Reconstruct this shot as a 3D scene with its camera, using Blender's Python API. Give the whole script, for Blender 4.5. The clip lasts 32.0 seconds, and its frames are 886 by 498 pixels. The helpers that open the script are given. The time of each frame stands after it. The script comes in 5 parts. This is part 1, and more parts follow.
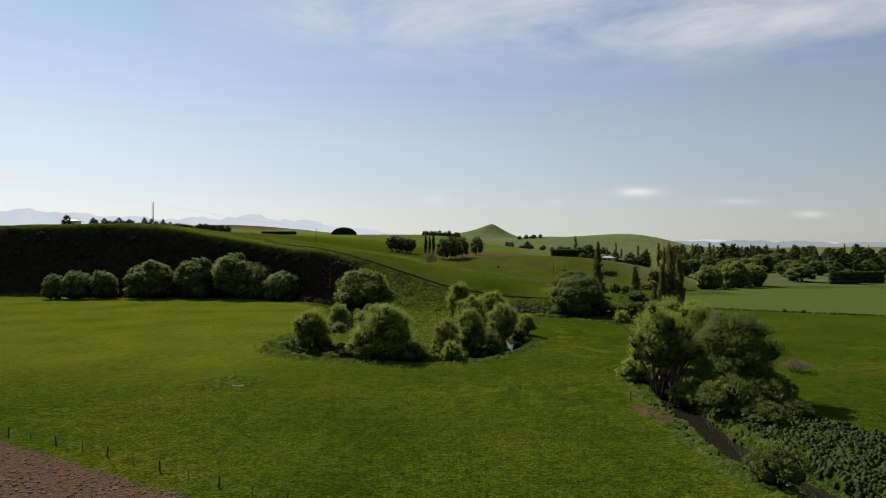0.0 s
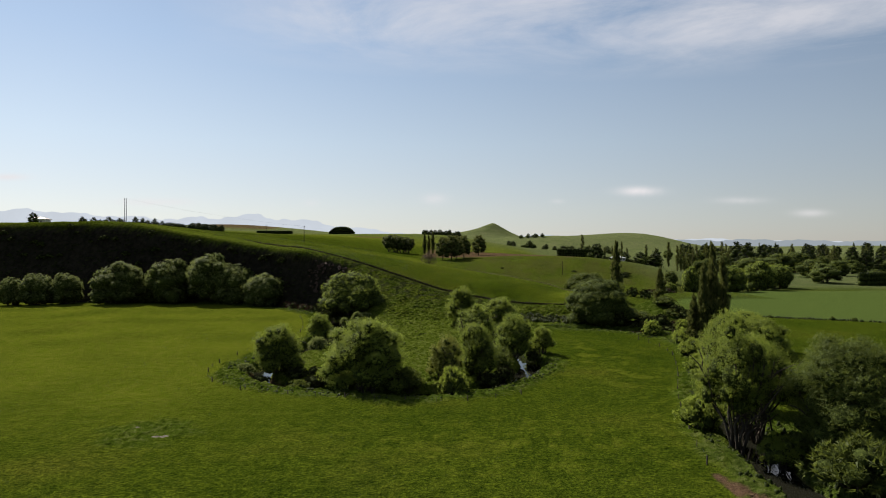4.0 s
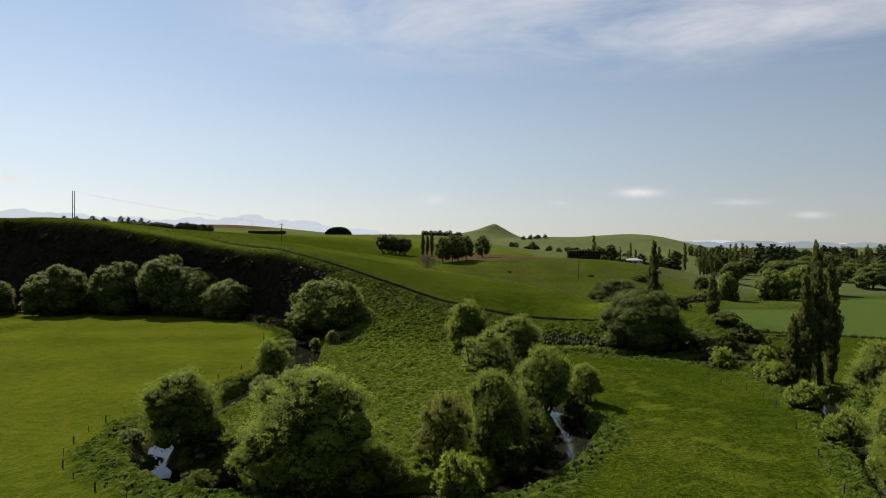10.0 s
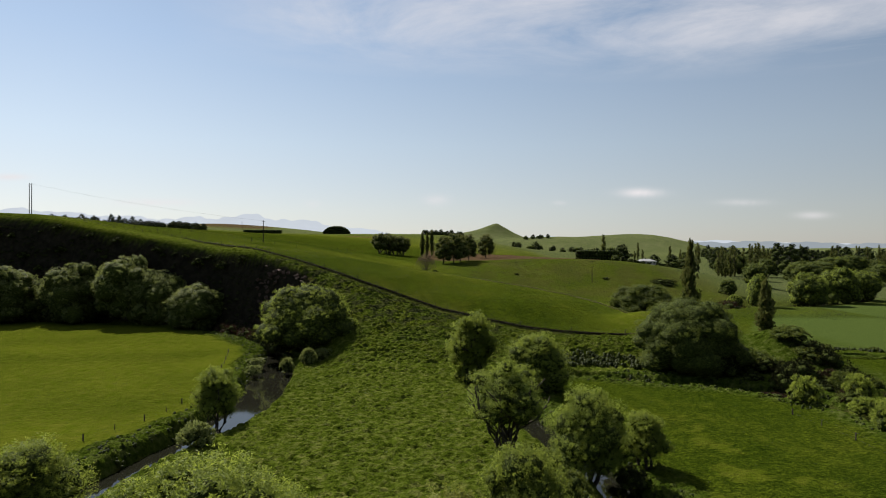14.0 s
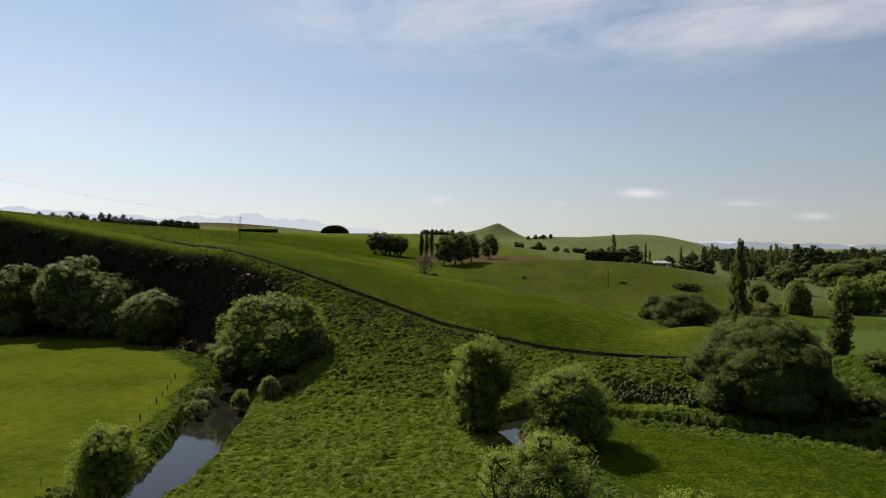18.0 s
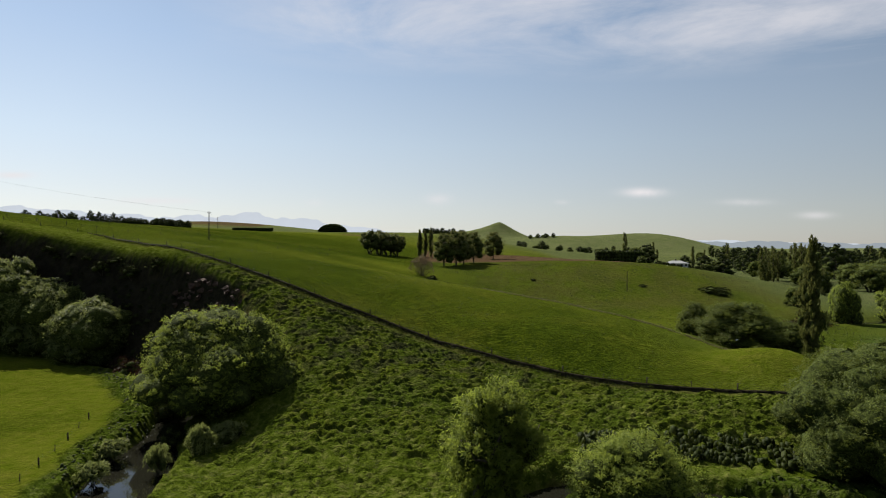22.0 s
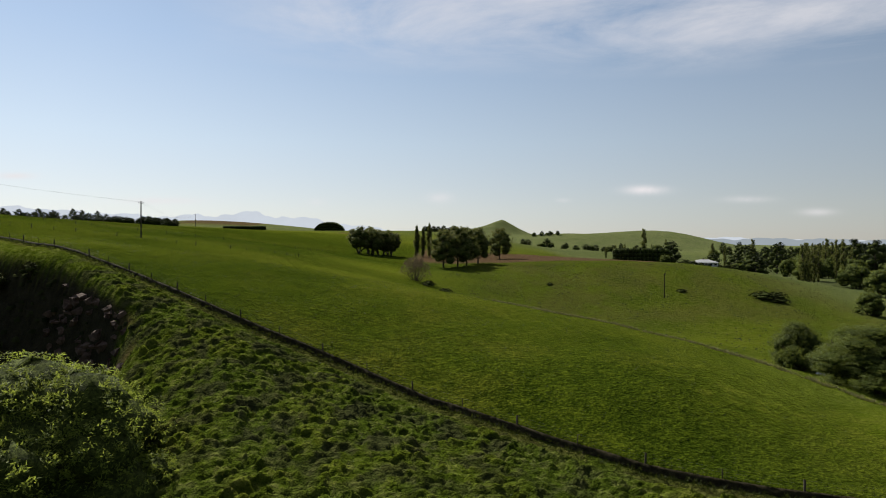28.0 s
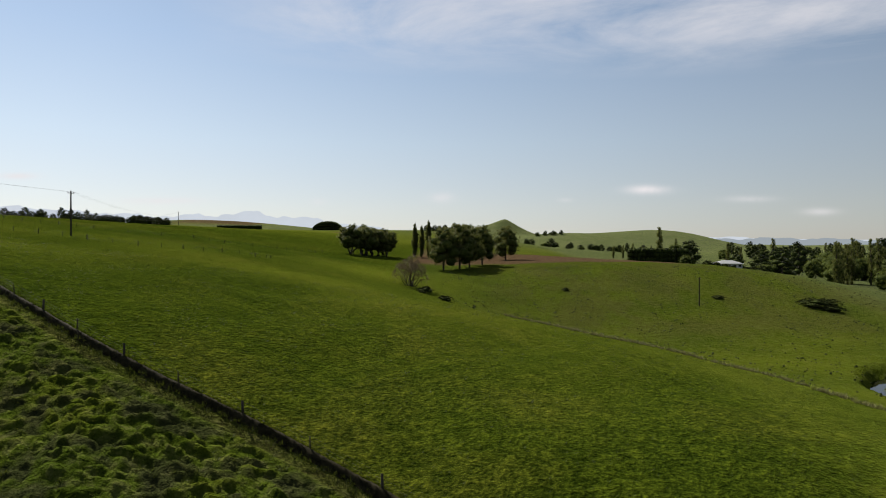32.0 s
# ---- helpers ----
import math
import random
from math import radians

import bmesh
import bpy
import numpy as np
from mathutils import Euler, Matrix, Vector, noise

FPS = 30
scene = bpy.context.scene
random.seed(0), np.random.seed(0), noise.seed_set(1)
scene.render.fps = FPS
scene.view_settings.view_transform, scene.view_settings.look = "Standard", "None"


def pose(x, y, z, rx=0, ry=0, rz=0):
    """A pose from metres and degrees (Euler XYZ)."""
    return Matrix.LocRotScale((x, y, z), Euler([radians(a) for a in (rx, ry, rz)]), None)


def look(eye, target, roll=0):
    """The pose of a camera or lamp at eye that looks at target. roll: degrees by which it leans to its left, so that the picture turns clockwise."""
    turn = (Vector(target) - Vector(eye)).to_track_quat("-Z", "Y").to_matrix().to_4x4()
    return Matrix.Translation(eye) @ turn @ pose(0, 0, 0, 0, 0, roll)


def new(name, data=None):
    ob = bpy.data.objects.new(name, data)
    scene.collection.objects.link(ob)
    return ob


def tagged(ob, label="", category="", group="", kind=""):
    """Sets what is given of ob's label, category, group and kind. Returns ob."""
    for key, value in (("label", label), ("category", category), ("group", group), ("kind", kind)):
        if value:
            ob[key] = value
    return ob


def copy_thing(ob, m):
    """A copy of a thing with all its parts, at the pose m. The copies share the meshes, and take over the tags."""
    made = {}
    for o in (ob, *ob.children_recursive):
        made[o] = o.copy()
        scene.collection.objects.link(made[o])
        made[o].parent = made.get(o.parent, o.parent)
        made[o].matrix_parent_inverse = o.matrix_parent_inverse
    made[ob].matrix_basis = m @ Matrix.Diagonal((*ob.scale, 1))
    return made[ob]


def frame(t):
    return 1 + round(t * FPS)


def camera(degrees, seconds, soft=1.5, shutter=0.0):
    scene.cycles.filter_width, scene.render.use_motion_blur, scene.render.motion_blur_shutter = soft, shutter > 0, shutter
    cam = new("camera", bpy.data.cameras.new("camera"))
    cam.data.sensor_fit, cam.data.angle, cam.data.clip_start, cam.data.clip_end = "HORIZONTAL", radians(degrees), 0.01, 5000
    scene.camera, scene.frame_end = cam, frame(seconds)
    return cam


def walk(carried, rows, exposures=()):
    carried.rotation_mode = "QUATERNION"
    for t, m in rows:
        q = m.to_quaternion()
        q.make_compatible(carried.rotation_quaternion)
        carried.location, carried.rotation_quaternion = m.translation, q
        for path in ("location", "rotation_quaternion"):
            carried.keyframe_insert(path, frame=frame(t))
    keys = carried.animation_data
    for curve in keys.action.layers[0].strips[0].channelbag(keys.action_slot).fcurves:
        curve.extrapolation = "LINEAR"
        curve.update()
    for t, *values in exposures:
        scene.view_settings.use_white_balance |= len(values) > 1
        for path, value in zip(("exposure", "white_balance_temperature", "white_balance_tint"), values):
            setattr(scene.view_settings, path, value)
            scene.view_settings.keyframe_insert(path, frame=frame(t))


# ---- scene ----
cam = camera(70.0, 32.0, soft=1.0)
WIDE, LONG, EYE = 156.0, 240.6, 25.0
ROWS = [
    (0.0, 0.0, 0.0, 0.0, 0.0, 0.0, -0.0),
    (0.5, 0.0004, 0.0162, 0.0002, 0.02, -0.02, 0.02),
    (1.0, 0.0007, 0.0323, 0.0003, 0.03, -0.04, 0.03),
    (1.5, 0.001, 0.0485, 0.0003, 0.03, -0.05, 0.05),
    (2.0, 0.0014, 0.0647, 0.0003, 0.04, -0.06, 0.06),
    (2.5, 0.0018, 0.0808, 0.0005, 0.05, -0.08, 0.08),
    (3.0, 0.0019, 0.0968, 0.0008, 0.05, -0.08, 0.11),
    (3.5, 0.0021, 0.1129, 0.001, 0.06, -0.08, 0.11),
    (5.5, 0.0037, 0.1777, 0.0009, 0.08, -0.03, 0.09),
    (6.0, 0.0041, 0.194, 0.0009, 0.07, 0.02, 0.09),
    (6.5, 0.0041, 0.2103, 0.0009, 0.06, -0.01, 0.1),
    (7.0, 0.0041, 0.2264, 0.001, 0.06, 0.02, 0.1),
    (7.5, 0.004, 0.2426, 0.001, 0.06, 0.05, 0.05),
    (8.0, 0.0042, 0.2588, 0.0009, 0.09, 0.06, 0.06),
    (8.5, 0.0039, 0.2737, 0.0009, 0.09, 0.08, 0.04),
    (9.0, 0.0037, 0.2907, 0.001, 0.09, 0.08, 0.03),
    (9.5, 0.0037, 0.3055, 0.0011, 0.1, 0.1, -0.02),
    (10.0, 0.004, 0.3224, 0.0013, 0.12, 0.1, 0.0),
    (10.5, 0.0038, 0.3371, 0.0014, 0.14, 0.1, -0.03),
    (11.0, 0.0038, 0.354, 0.0014, 0.16, 0.11, -0.06),
    (11.5, 0.0038, 0.3688, 0.0013, 0.18, 0.11, -0.07),
    (12.0, 0.0037, 0.3858, 0.0013, 0.19, 0.13, -0.07),
    (12.5, 0.0039, 0.4006, 0.0013, 0.2, 0.12, -0.09),
    (13.0, 0.0043, 0.4174, 0.0013, 0.22, 0.08, -0.09),
    (13.5, 0.0046, 0.4321, 0.0015, 0.24, 0.07, -0.08),
    (14.0, 0.0047, 0.4488, 0.0015, 0.26, 0.08, -0.09),
    (14.5, 0.0047, 0.4634, 0.0017, 0.27, 0.05, -0.1),
    (16.5, 0.0058, 0.5258, 0.0028, 0.39, 0.11, -0.28),
    (17.0, 0.006, 0.5427, 0.0029, 0.38, 0.07, -0.29),
    (17.5, 0.0062, 0.5572, 0.0031, 0.39, 0.09, -0.26),
    (18.0, 0.0062, 0.5741, 0.0033, 0.4, 0.08, -0.29),
    (18.5, 0.0064, 0.5889, 0.0032, 0.42, 0.08, -0.27),
    (19.0, 0.0065, 0.6052, 0.0037, 0.43, 0.02, -0.31),
    (19.5, 0.0067, 0.6197, 0.0037, 0.46, 0.04, -0.27),
    (20.0, 0.0066, 0.6362, 0.0039, 0.48, 0.03, -0.28),
    (20.5, 0.0069, 0.6505, 0.0042, 0.52, 0.03, -0.32),
    (21.0, 0.0073, 0.6669, 0.0042, 0.53, 0.04, -0.32),
    (21.5, 0.008, 0.6812, 0.0042, 0.55, 0.03, -0.29),
    (22.0, 0.0089, 0.6976, 0.0042, 0.54, -0.04, -0.25),
    (22.5, 0.0096, 0.7118, 0.0042, 0.56, -0.09, -0.18),
    (23.0, 0.0102, 0.7279, 0.004, 0.57, -0.15, -0.1),
    (23.5, 0.0109, 0.742, 0.0038, 0.59, -0.16, -0.04),
    (24.0, 0.0112, 0.7582, 0.0038, 0.58, -0.21, 0.01),
    (24.5, 0.0114, 0.7723, 0.0037, 0.58, -0.26, 0.04),
    (25.0, 0.0115, 0.7884, 0.0037, 0.59, -0.25, 0.01),
    (25.5, 0.0119, 0.8025, 0.0037, 0.62, -0.24, -0.0),
    (27.5, 0.0138, 0.8641, 0.0042, 0.77, -0.25, 0.03),
    (28.0, 0.0139, 0.8793, 0.0045, 0.8, -0.24, 0.04),
    (28.5, 0.0144, 0.8943, 0.0046, 0.83, -0.23, 0.01),
    (29.0, 0.0147, 0.9094, 0.0048, 0.86, -0.22, 0.04),
    (29.5, 0.0149, 0.9245, 0.0048, 0.9, -0.21, 0.03),
    (30.0, 0.0155, 0.9396, 0.0049, 0.94, -0.23, -0.01),
    (30.5, 0.016, 0.9546, 0.0047, 0.97, -0.23, 0.03),
    (31.0, 0.0166, 0.9697, 0.0046, 1.02, -0.21, 0.07),
    (31.5, 0.0167, 0.9848, 0.0046, 1.03, -0.17, 0.08),
    (32.0, 0.0169, 0.9997, 0.0045, 1.07, -0.26, 0.07),
]
walk(cam, [(t, pose(WIDE * x, LONG * y, EYE + WIDE * z, 90 + 0.648 * pitch, 0.9 * roll, 0.648 * yaw)) for t, x, y, z, yaw, pitch, roll in ROWS], exposures=((0.0, 0.90), (32.0, 0.90)))

# ---- sky, sun, exposure ----
SUN_DIR = Vector((-0.43, 0.60, 0.675)).normalized()
world = bpy.data.worlds.new("sky")
scene.world = world
world.use_nodes = True
wn, wl = world.node_tree.nodes, world.node_tree.links
wn.clear()


def wnode(kind, **values):
    n = wn.new(kind)
    for key, value in values.items():
        n.inputs[key].default_value = value
    return n


def wmath(op, a, b=None, c=None, clamp=False):
    n = wn.new("ShaderNodeMath")
    n.operation, n.use_clamp = op, clamp
    for i, v in enumerate((a, b, c)):
        if v is None:
            continue
        if isinstance(v, (int, float)):
            n.inputs[i].default_value = v
        else:
            wl.new(v, n.inputs[i])
    return n.outputs[0]


sky = wn.new("ShaderNodeTexSky")
sky.sky_type = "NISHITA"
sky.sun_disc = False
sky.sun_elevation = math.asin(SUN_DIR.z)
sky.sun_rotation = math.atan2(SUN_DIR.x, SUN_DIR.y)
sky.altitude, sky.air_density, sky.dust_density, sky.ozone_density = 200.0, 1.0, 0.35, 1.6
coord = wn.new("ShaderNodeTexCoord")
sep = wn.new("ShaderNodeSeparateXYZ")
wl.new(coord.outputs["Generated"], sep.inputs[0])
dx, dy, dz = sep.outputs
flat_y = wmath("MAXIMUM", dy, 0.02)
az = wmath("DIVIDE", dx, flat_y)      # tangent of the bearing from the walk's line
el = wmath("DIVIDE", dz, flat_y)


def spot(a, e, wa, we, power=1.0):
    p = wmath("POWER", wmath("ABSOLUTE", wmath("DIVIDE", wmath("SUBTRACT", az, a), wa)), 2.0)
    q = wmath("POWER", wmath("ABSOLUTE", wmath("DIVIDE", wmath("SUBTRACT", el, e), we)), 2.0)
    return wmath("MULTIPLY", wmath("EXPONENT", wmath("MULTIPLY", wmath("ADD", p, q), -1.0)), power)


# high thin cloud on a plane far above: project the direction on it
high = wmath("MAXIMUM", dz, 0.03)
comb = wn.new("ShaderNodeCombineXYZ")
wl.new(wmath("DIVIDE", dx, high), comb.inputs[0])
wl.new(wmath("MULTIPLY", wmath("DIVIDE", dy, high), 1.0), comb.inputs[1])
cn = wnode("ShaderNodeTexNoise", Scale=1.1, Detail=9.0, Roughness=0.62, Distortion=0.4)
wl.new(comb.outputs[0], cn.inputs["Vector"])
veil = wmath("MULTIPLY", wmath("SUBTRACT", cn.outputs["Fac"], 0.36), 3.4, clamp=True)
bank = wmath("MULTIPLY", veil, wmath("MULTIPLY", wmath("SUBTRACT", el, wmath("ADD", 0.262, wmath("MULTIPLY", wmath("POWER", wmath("ABSOLUTE", wmath("SUBTRACT", az, 0.2)), 2.0), 0.10))), 12.0, clamp=True), clamp=True)
cn2 = wnode("ShaderNodeTexNoise", Scale=14.0, Detail=6.0, Roughness=0.6)
wl.new(coord.outputs["Generated"], cn2.inputs["Vector"])
rag = wmath("MULTIPLY", wmath("SUBTRACT", cn2.outputs["Fac"], 0.2), 3.0, clamp=True)
low = None
for a, e, wa, we, s in ((0.31, 0.090, 0.030, 0.0065, 1.0), (0.47, 0.075, 0.032, 0.0050, 0.65), (0.58, 0.055, 0.025, 0.0055, 0.5),
                        (-0.46, 0.074, 0.055, 0.0050, 0.7), (-0.69, 0.114, 0.030, 0.0050, 0.8), (-0.015, 0.078, 0.020, 0.0080, 0.45), (-0.21, 0.072, 0.013, 0.0060, 0.3), (0.18, 0.074, 0.010, 0.0035, 0.3)):
    s1 = spot(a, e, wa, we, s)
    low = s1 if low is None else wmath("MAXIMUM", low, s1)
bank = wmath("MULTIPLY", bank, wmath("MULTIPLY", wmath("ADD", az, 0.44), 3.5, clamp=True))
cover = wmath("MAXIMUM", wmath("MULTIPLY", bank, 0.62), wmath("MULTIPLY", low, rag), clamp=True)
up = wmath("MAXIMUM", dz, 0.0)
grade = wn.new("ShaderNodeValToRGB")
for e, (p, c) in zip([grade.color_ramp.elements[0], grade.color_ramp.elements[1], *[grade.color_ramp.elements.new(k) for k in (0.06, 0.16, 0.30, 0.6)]],
                     ((0.0, (0.680, 0.682, 0.698)), (1.0, (0.07, 0.14, 0.30)), (0.06, (0.700, 0.712, 0.730)), (0.16, (0.612, 0.70, 0.79)), (0.30, (0.43, 0.56, 0.75)), (0.6, (0.16, 0.28, 0.50)))):
    e.position, e.color = p, (*c, 1)
wl.new(up, grade.inputs[0])
boost = wn.new("ShaderNodeVectorMath")
boost.operation = "SCALE"
# brighter towards the sun, deeper behind the camera
ahead = wmath("MINIMUM", wmath("ADD", wmath("MULTIPLY", dy, 0.42), 0.65), 1.0)
wl.new(wmath("MULTIPLY", ahead, wmath("MULTIPLY", wmath("SUBTRACT", 1.0, wmath("MULTIPLY", dx, 0.58)), 7.6)), boost.inputs["Scale"])
wl.new(grade.outputs[0], boost.inputs[0])
pale = wn.new("ShaderNodeMix")
pale.data_type = "RGBA"
pale.inputs["Factor"].default_value = 0.72
wl.new(sky.outputs[0], pale.inputs["A"])
wl.new(boost.outputs[0], pale.inputs["B"])
cloudy = wn.new("ShaderNodeMix")
cloudy.data_type = "RGBA"
cloudy.inputs["B"].default_value = (7.5, 7.25, 7.4, 1)
wl.new(cover, cloudy.inputs["Factor"])
wl.new(pale.outputs["Result"], cloudy.inputs["A"])
back = wnode("ShaderNodeBackground", Strength=0.0586)
wl.new(cloudy.outputs["Result"], back.inputs["Color"])
wout = wn.new("ShaderNodeOutputWorld")
wl.new(back.outputs[0], wout.inputs["Surface"])

sun = new("sun", bpy.data.lights.new("sun", "SUN"))
sun.data.energy, sun.data.angle, sun.data.color = 5.0, radians(0.53), (1.0, 0.94, 0.82)
sun.matrix_world = look((0, 0, 300), Vector((0, 0, 300)) - SUN_DIR)

# ---- materials ----


def material(name, rough=0.8, spec=0.3):
    m = bpy.data.materials.new(name)
    m.use_nodes = True
    b = m.node_tree.nodes["Principled BSDF"]
    b.inputs["Roughness"].default_value, b.inputs["Specular IOR Level"].default_value = rough, spec
    return m, m.node_tree.nodes, m.node_tree.links, b


def ramp(nodes, stops):
    r = nodes.new("ShaderNodeValToRGB")
    while len(r.color_ramp.elements) < len(stops):
        r.color_ramp.elements.new(0.5)
    for e, (p, c) in zip(r.color_ramp.elements, stops):
        e.position, e.color = p, (*c, 1)
    return r


def noise_tex(nodes, links, scale, detail=4.0, rough=0.55, vector=None, stretch=None):
    n = nodes.new("ShaderNodeTexNoise")
    n.inputs["Scale"].default_value, n.inputs["Detail"].default_value, n.inputs["Roughness"].default_value = scale, detail, rough
    src = vector or nodes.new("ShaderNodeNewGeometry").outputs["Position"]
    if stretch:
        mp = nodes.new("ShaderNodeMapping")
        mp.inputs["Scale"].default_value, mp.inputs["Rotation"].default_value = stretch[:3], (0, 0, radians(stretch[3]))
        links.new(src, mp.inputs[0])
        src = mp.outputs[0]
    links.new(src, n.inputs["Vector"])
    return n.outputs["Fac"]


def mix(nodes, links, fac, a, b, mode="MIX"):
    m = nodes.new("ShaderNodeMix")
    m.data_type, m.blend_type = "RGBA", mode
    for key, v in (("Factor", fac), ("A", a), ("B", b)):
        if isinstance(v, (int, float)):
            m.inputs[key].default_value = v
        elif isinstance(v, tuple):
            m.inputs[key].default_value = (*v, 1)
        else:
            links.new(v, m.inputs[key])
    return m.outputs["Result"]


def bump(nodes, links, b, height, strength, distance):
    n = nodes.new("ShaderNodeBump")
    n.inputs["Distance"].default_value = distance
    if isinstance(strength, (int, float)):
        n.inputs["Strength"].default_value = strength
    else:
        links.new(strength, n.inputs["Strength"])
    links.new(height, n.inputs["Height"])
    links.new(n.outputs[0], b.inputs["Normal"])


def simple(name, c0, c1, scale, rough=0.85, spec=0.2, metallic=0.0, relief=0.02):
    m, n, l, b = material(name, rough, spec)
    v = n.new("ShaderNodeTexCoord").outputs["Object"]
    f = noise_tex(n, l, scale, 6.0, 0.6, v)
    r = ramp(n, ((0.3, c0), (0.7, c1)))
    l.new(f, r.inputs[0])
    l.new(r.outputs[0], b.inputs["Base Color"])
    b.inputs["Metallic"].default_value = metallic
    if relief:
        bump(n, l, b, f, 0.6, relief)
    return m


def foliage(name, c0, c1, through_c, amount=0.35, spread=1.0, gloss=0.05):
    """Leaves: each island takes its own shade, light passes through."""
    m, n, l, b = material(name, 0.55, gloss)
    g = n.new("ShaderNodeNewGeometry")
    o = n.new("ShaderNodeObjectInfo")
    r = ramp(n, ((0.0, c0), (1.0, c1)))
    l.new(g.outputs["Random Per Island"], r.inputs[0])
    hs = n.new("ShaderNodeHueSaturation")
    mr = n.new("ShaderNodeMapRange")
    mr.inputs["To Min"].default_value, mr.inputs["To Max"].default_value = 1 - 0.25 * spread, 1 + 0.25 * spread
    l.new(o.outputs["Random"], mr.inputs["Value"])
    l.new(mr.outputs[0], hs.inputs["Value"])
    l.new(r.outputs[0], hs.inputs["Color"])
    l.new(hs.outputs[0], b.inputs["Base Color"])
    t = n.new("ShaderNodeBsdfTranslucent")
    t.inputs["Color"].default_value = (*through_c, 1)
    ms = n.new("ShaderNodeMixShader")
    ms.inputs[0].default_value = amount
    l.new(b.outputs[0], ms.inputs[1])
    l.new(t.outputs[0], ms.inputs[2])
    l.new(ms.outputs[0], n["Material Output"].inputs["Surface"])
    return m


WILLOW = foliage("willow_leaf", (0.066, 0.092, 0.015), (0.138, 0.166, 0.033), (0.34, 0.41, 0.06), 0.32, gloss=0.04)
SILVER = foliage("silver_leaf", (0.052, 0.067, 0.022), (0.130, 0.145, 0.055), (0.28, 0.32, 0.09), 0.28, gloss=0.05)
POPLAR = foliage("poplar_leaf", (0.024, 0.037, 0.008), (0.072, 0.087, 0.020), (0.222, 0.268, 0.046), 0.22, gloss=0.05)
PLEAF = foliage("poplar_spring_leaf", (0.031, 0.039, 0.011), (0.088, 0.094, 0.031), (0.221, 0.238, 0.060), 0.25, gloss=0.06)
YELLOW = foliage("young_leaf", (0.0814, 0.0925, 0.0192), (0.1776, 0.1850, 0.0444), (0.2516, 0.2664, 0.0444), 0.28)
DARK = foliage("conifer_leaf", (0.0059, 0.0104, 0.0044), (0.0192, 0.0281, 0.0096), (0.0222, 0.0296, 0.0074), 0.12)
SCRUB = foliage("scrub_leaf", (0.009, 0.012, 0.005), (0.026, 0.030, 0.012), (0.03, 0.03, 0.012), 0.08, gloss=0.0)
RUST = foliage("rusty_twig", (0.0163, 0.0104, 0.0067), (0.0444, 0.0281, 0.0178), (0.0592, 0.0296, 0.0148), 0.15)
BARETWIG = foliage("budding_twig", (0.0962, 0.0740, 0.0518), (0.1628, 0.1258, 0.0814), (0.1110, 0.0814, 0.0444), 0.2)
TUSSOCK = foliage("tussock_blade", (0.028, 0.043, 0.005), (0.080, 0.093, 0.021), (0.10, 0.12, 0.02), 0.16, 0.2)
MEADOW = foliage("meadow_blade", (0.036, 0.058, 0.006), (0.098, 0.120, 0.024), (0.12, 0.15, 0.02), 0.2, 0.2)
FIELDTUFT = foliage("pasture_blade", (0.0133, 0.0237, 0.0022), (0.0518, 0.0666, 0.0074), (0.0888, 0.1147, 0.0104), 0.35, 0.2)
STRAW = foliage("straw_blade", (0.085, 0.085, 0.030), (0.160, 0.150, 0.065), (0.15, 0.15, 0.05), 0.2, 0.2)
RUSH = foliage("rush_blade", (0.0081, 0.0148, 0.0022), (0.0311, 0.0414, 0.0081), (0.0592, 0.0740, 0.0104), 0.22, 0.2)
# mottled from shaded gap to lit leaf: light and shade in the colour
SHADED_LEAVES, n, l, b = material("shaded_inner_leaves", 0.9, 0.05)
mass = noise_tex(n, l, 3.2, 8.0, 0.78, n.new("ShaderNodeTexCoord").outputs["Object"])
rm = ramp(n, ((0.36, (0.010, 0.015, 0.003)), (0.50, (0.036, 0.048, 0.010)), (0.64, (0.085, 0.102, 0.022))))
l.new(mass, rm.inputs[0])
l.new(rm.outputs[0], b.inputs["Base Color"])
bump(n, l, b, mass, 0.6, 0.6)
BARK = simple("bark", (0.0222, 0.0178, 0.0133), (0.0777, 0.0651, 0.0503), 6.0, 0.9, 0.15, 0.0, 0.03)
POST = simple("weathered_post", (0.0222, 0.0192, 0.0155), (0.0629, 0.0533, 0.0444), 9.0, 0.95, 0.03, 0.0, 0.008)
WIRE = simple("weathered_wire", (0.0444, 0.0444, 0.0444), (0.0740, 0.0740, 0.0740), 20.0, 0.7, 0.2, 0.0, 0)
CERAMIC = simple("insulator_glaze", (0.1480, 0.1184, 0.0962), (0.1998, 0.1628, 0.1332), 20.0, 0.25, 0.5, 0, 0)
ROCK = simple("cliff_rock", (0.030, 0.020, 0.016), (0.090, 0.062, 0.050), 1.4, 0.95, 0.15, 0, 0.25)
WALL_PAINT = simple("cream_weatherboard", (0.56, 0.54, 0.48), (0.70, 0.68, 0.62), 3.0, 0.7, 0.3, 0, 0)
ROOFING = simple("pale_roof_iron", (0.2220, 0.2294, 0.2368), (0.3108, 0.3108, 0.3108), 2.0, 0.4, 0.5, 0, 0)
DARKROOF = simple("rusty_roof_iron", (0.1036, 0.0740, 0.0629), (0.1776, 0.1406, 0.1184), 2.0, 0.6, 0.4, 0, 0)
GLASS = simple("dark_pane", (0.0148, 0.0185, 0.0222), (0.0222, 0.0259, 0.0296), 1.0, 0.06, 0.6, 0, 0)

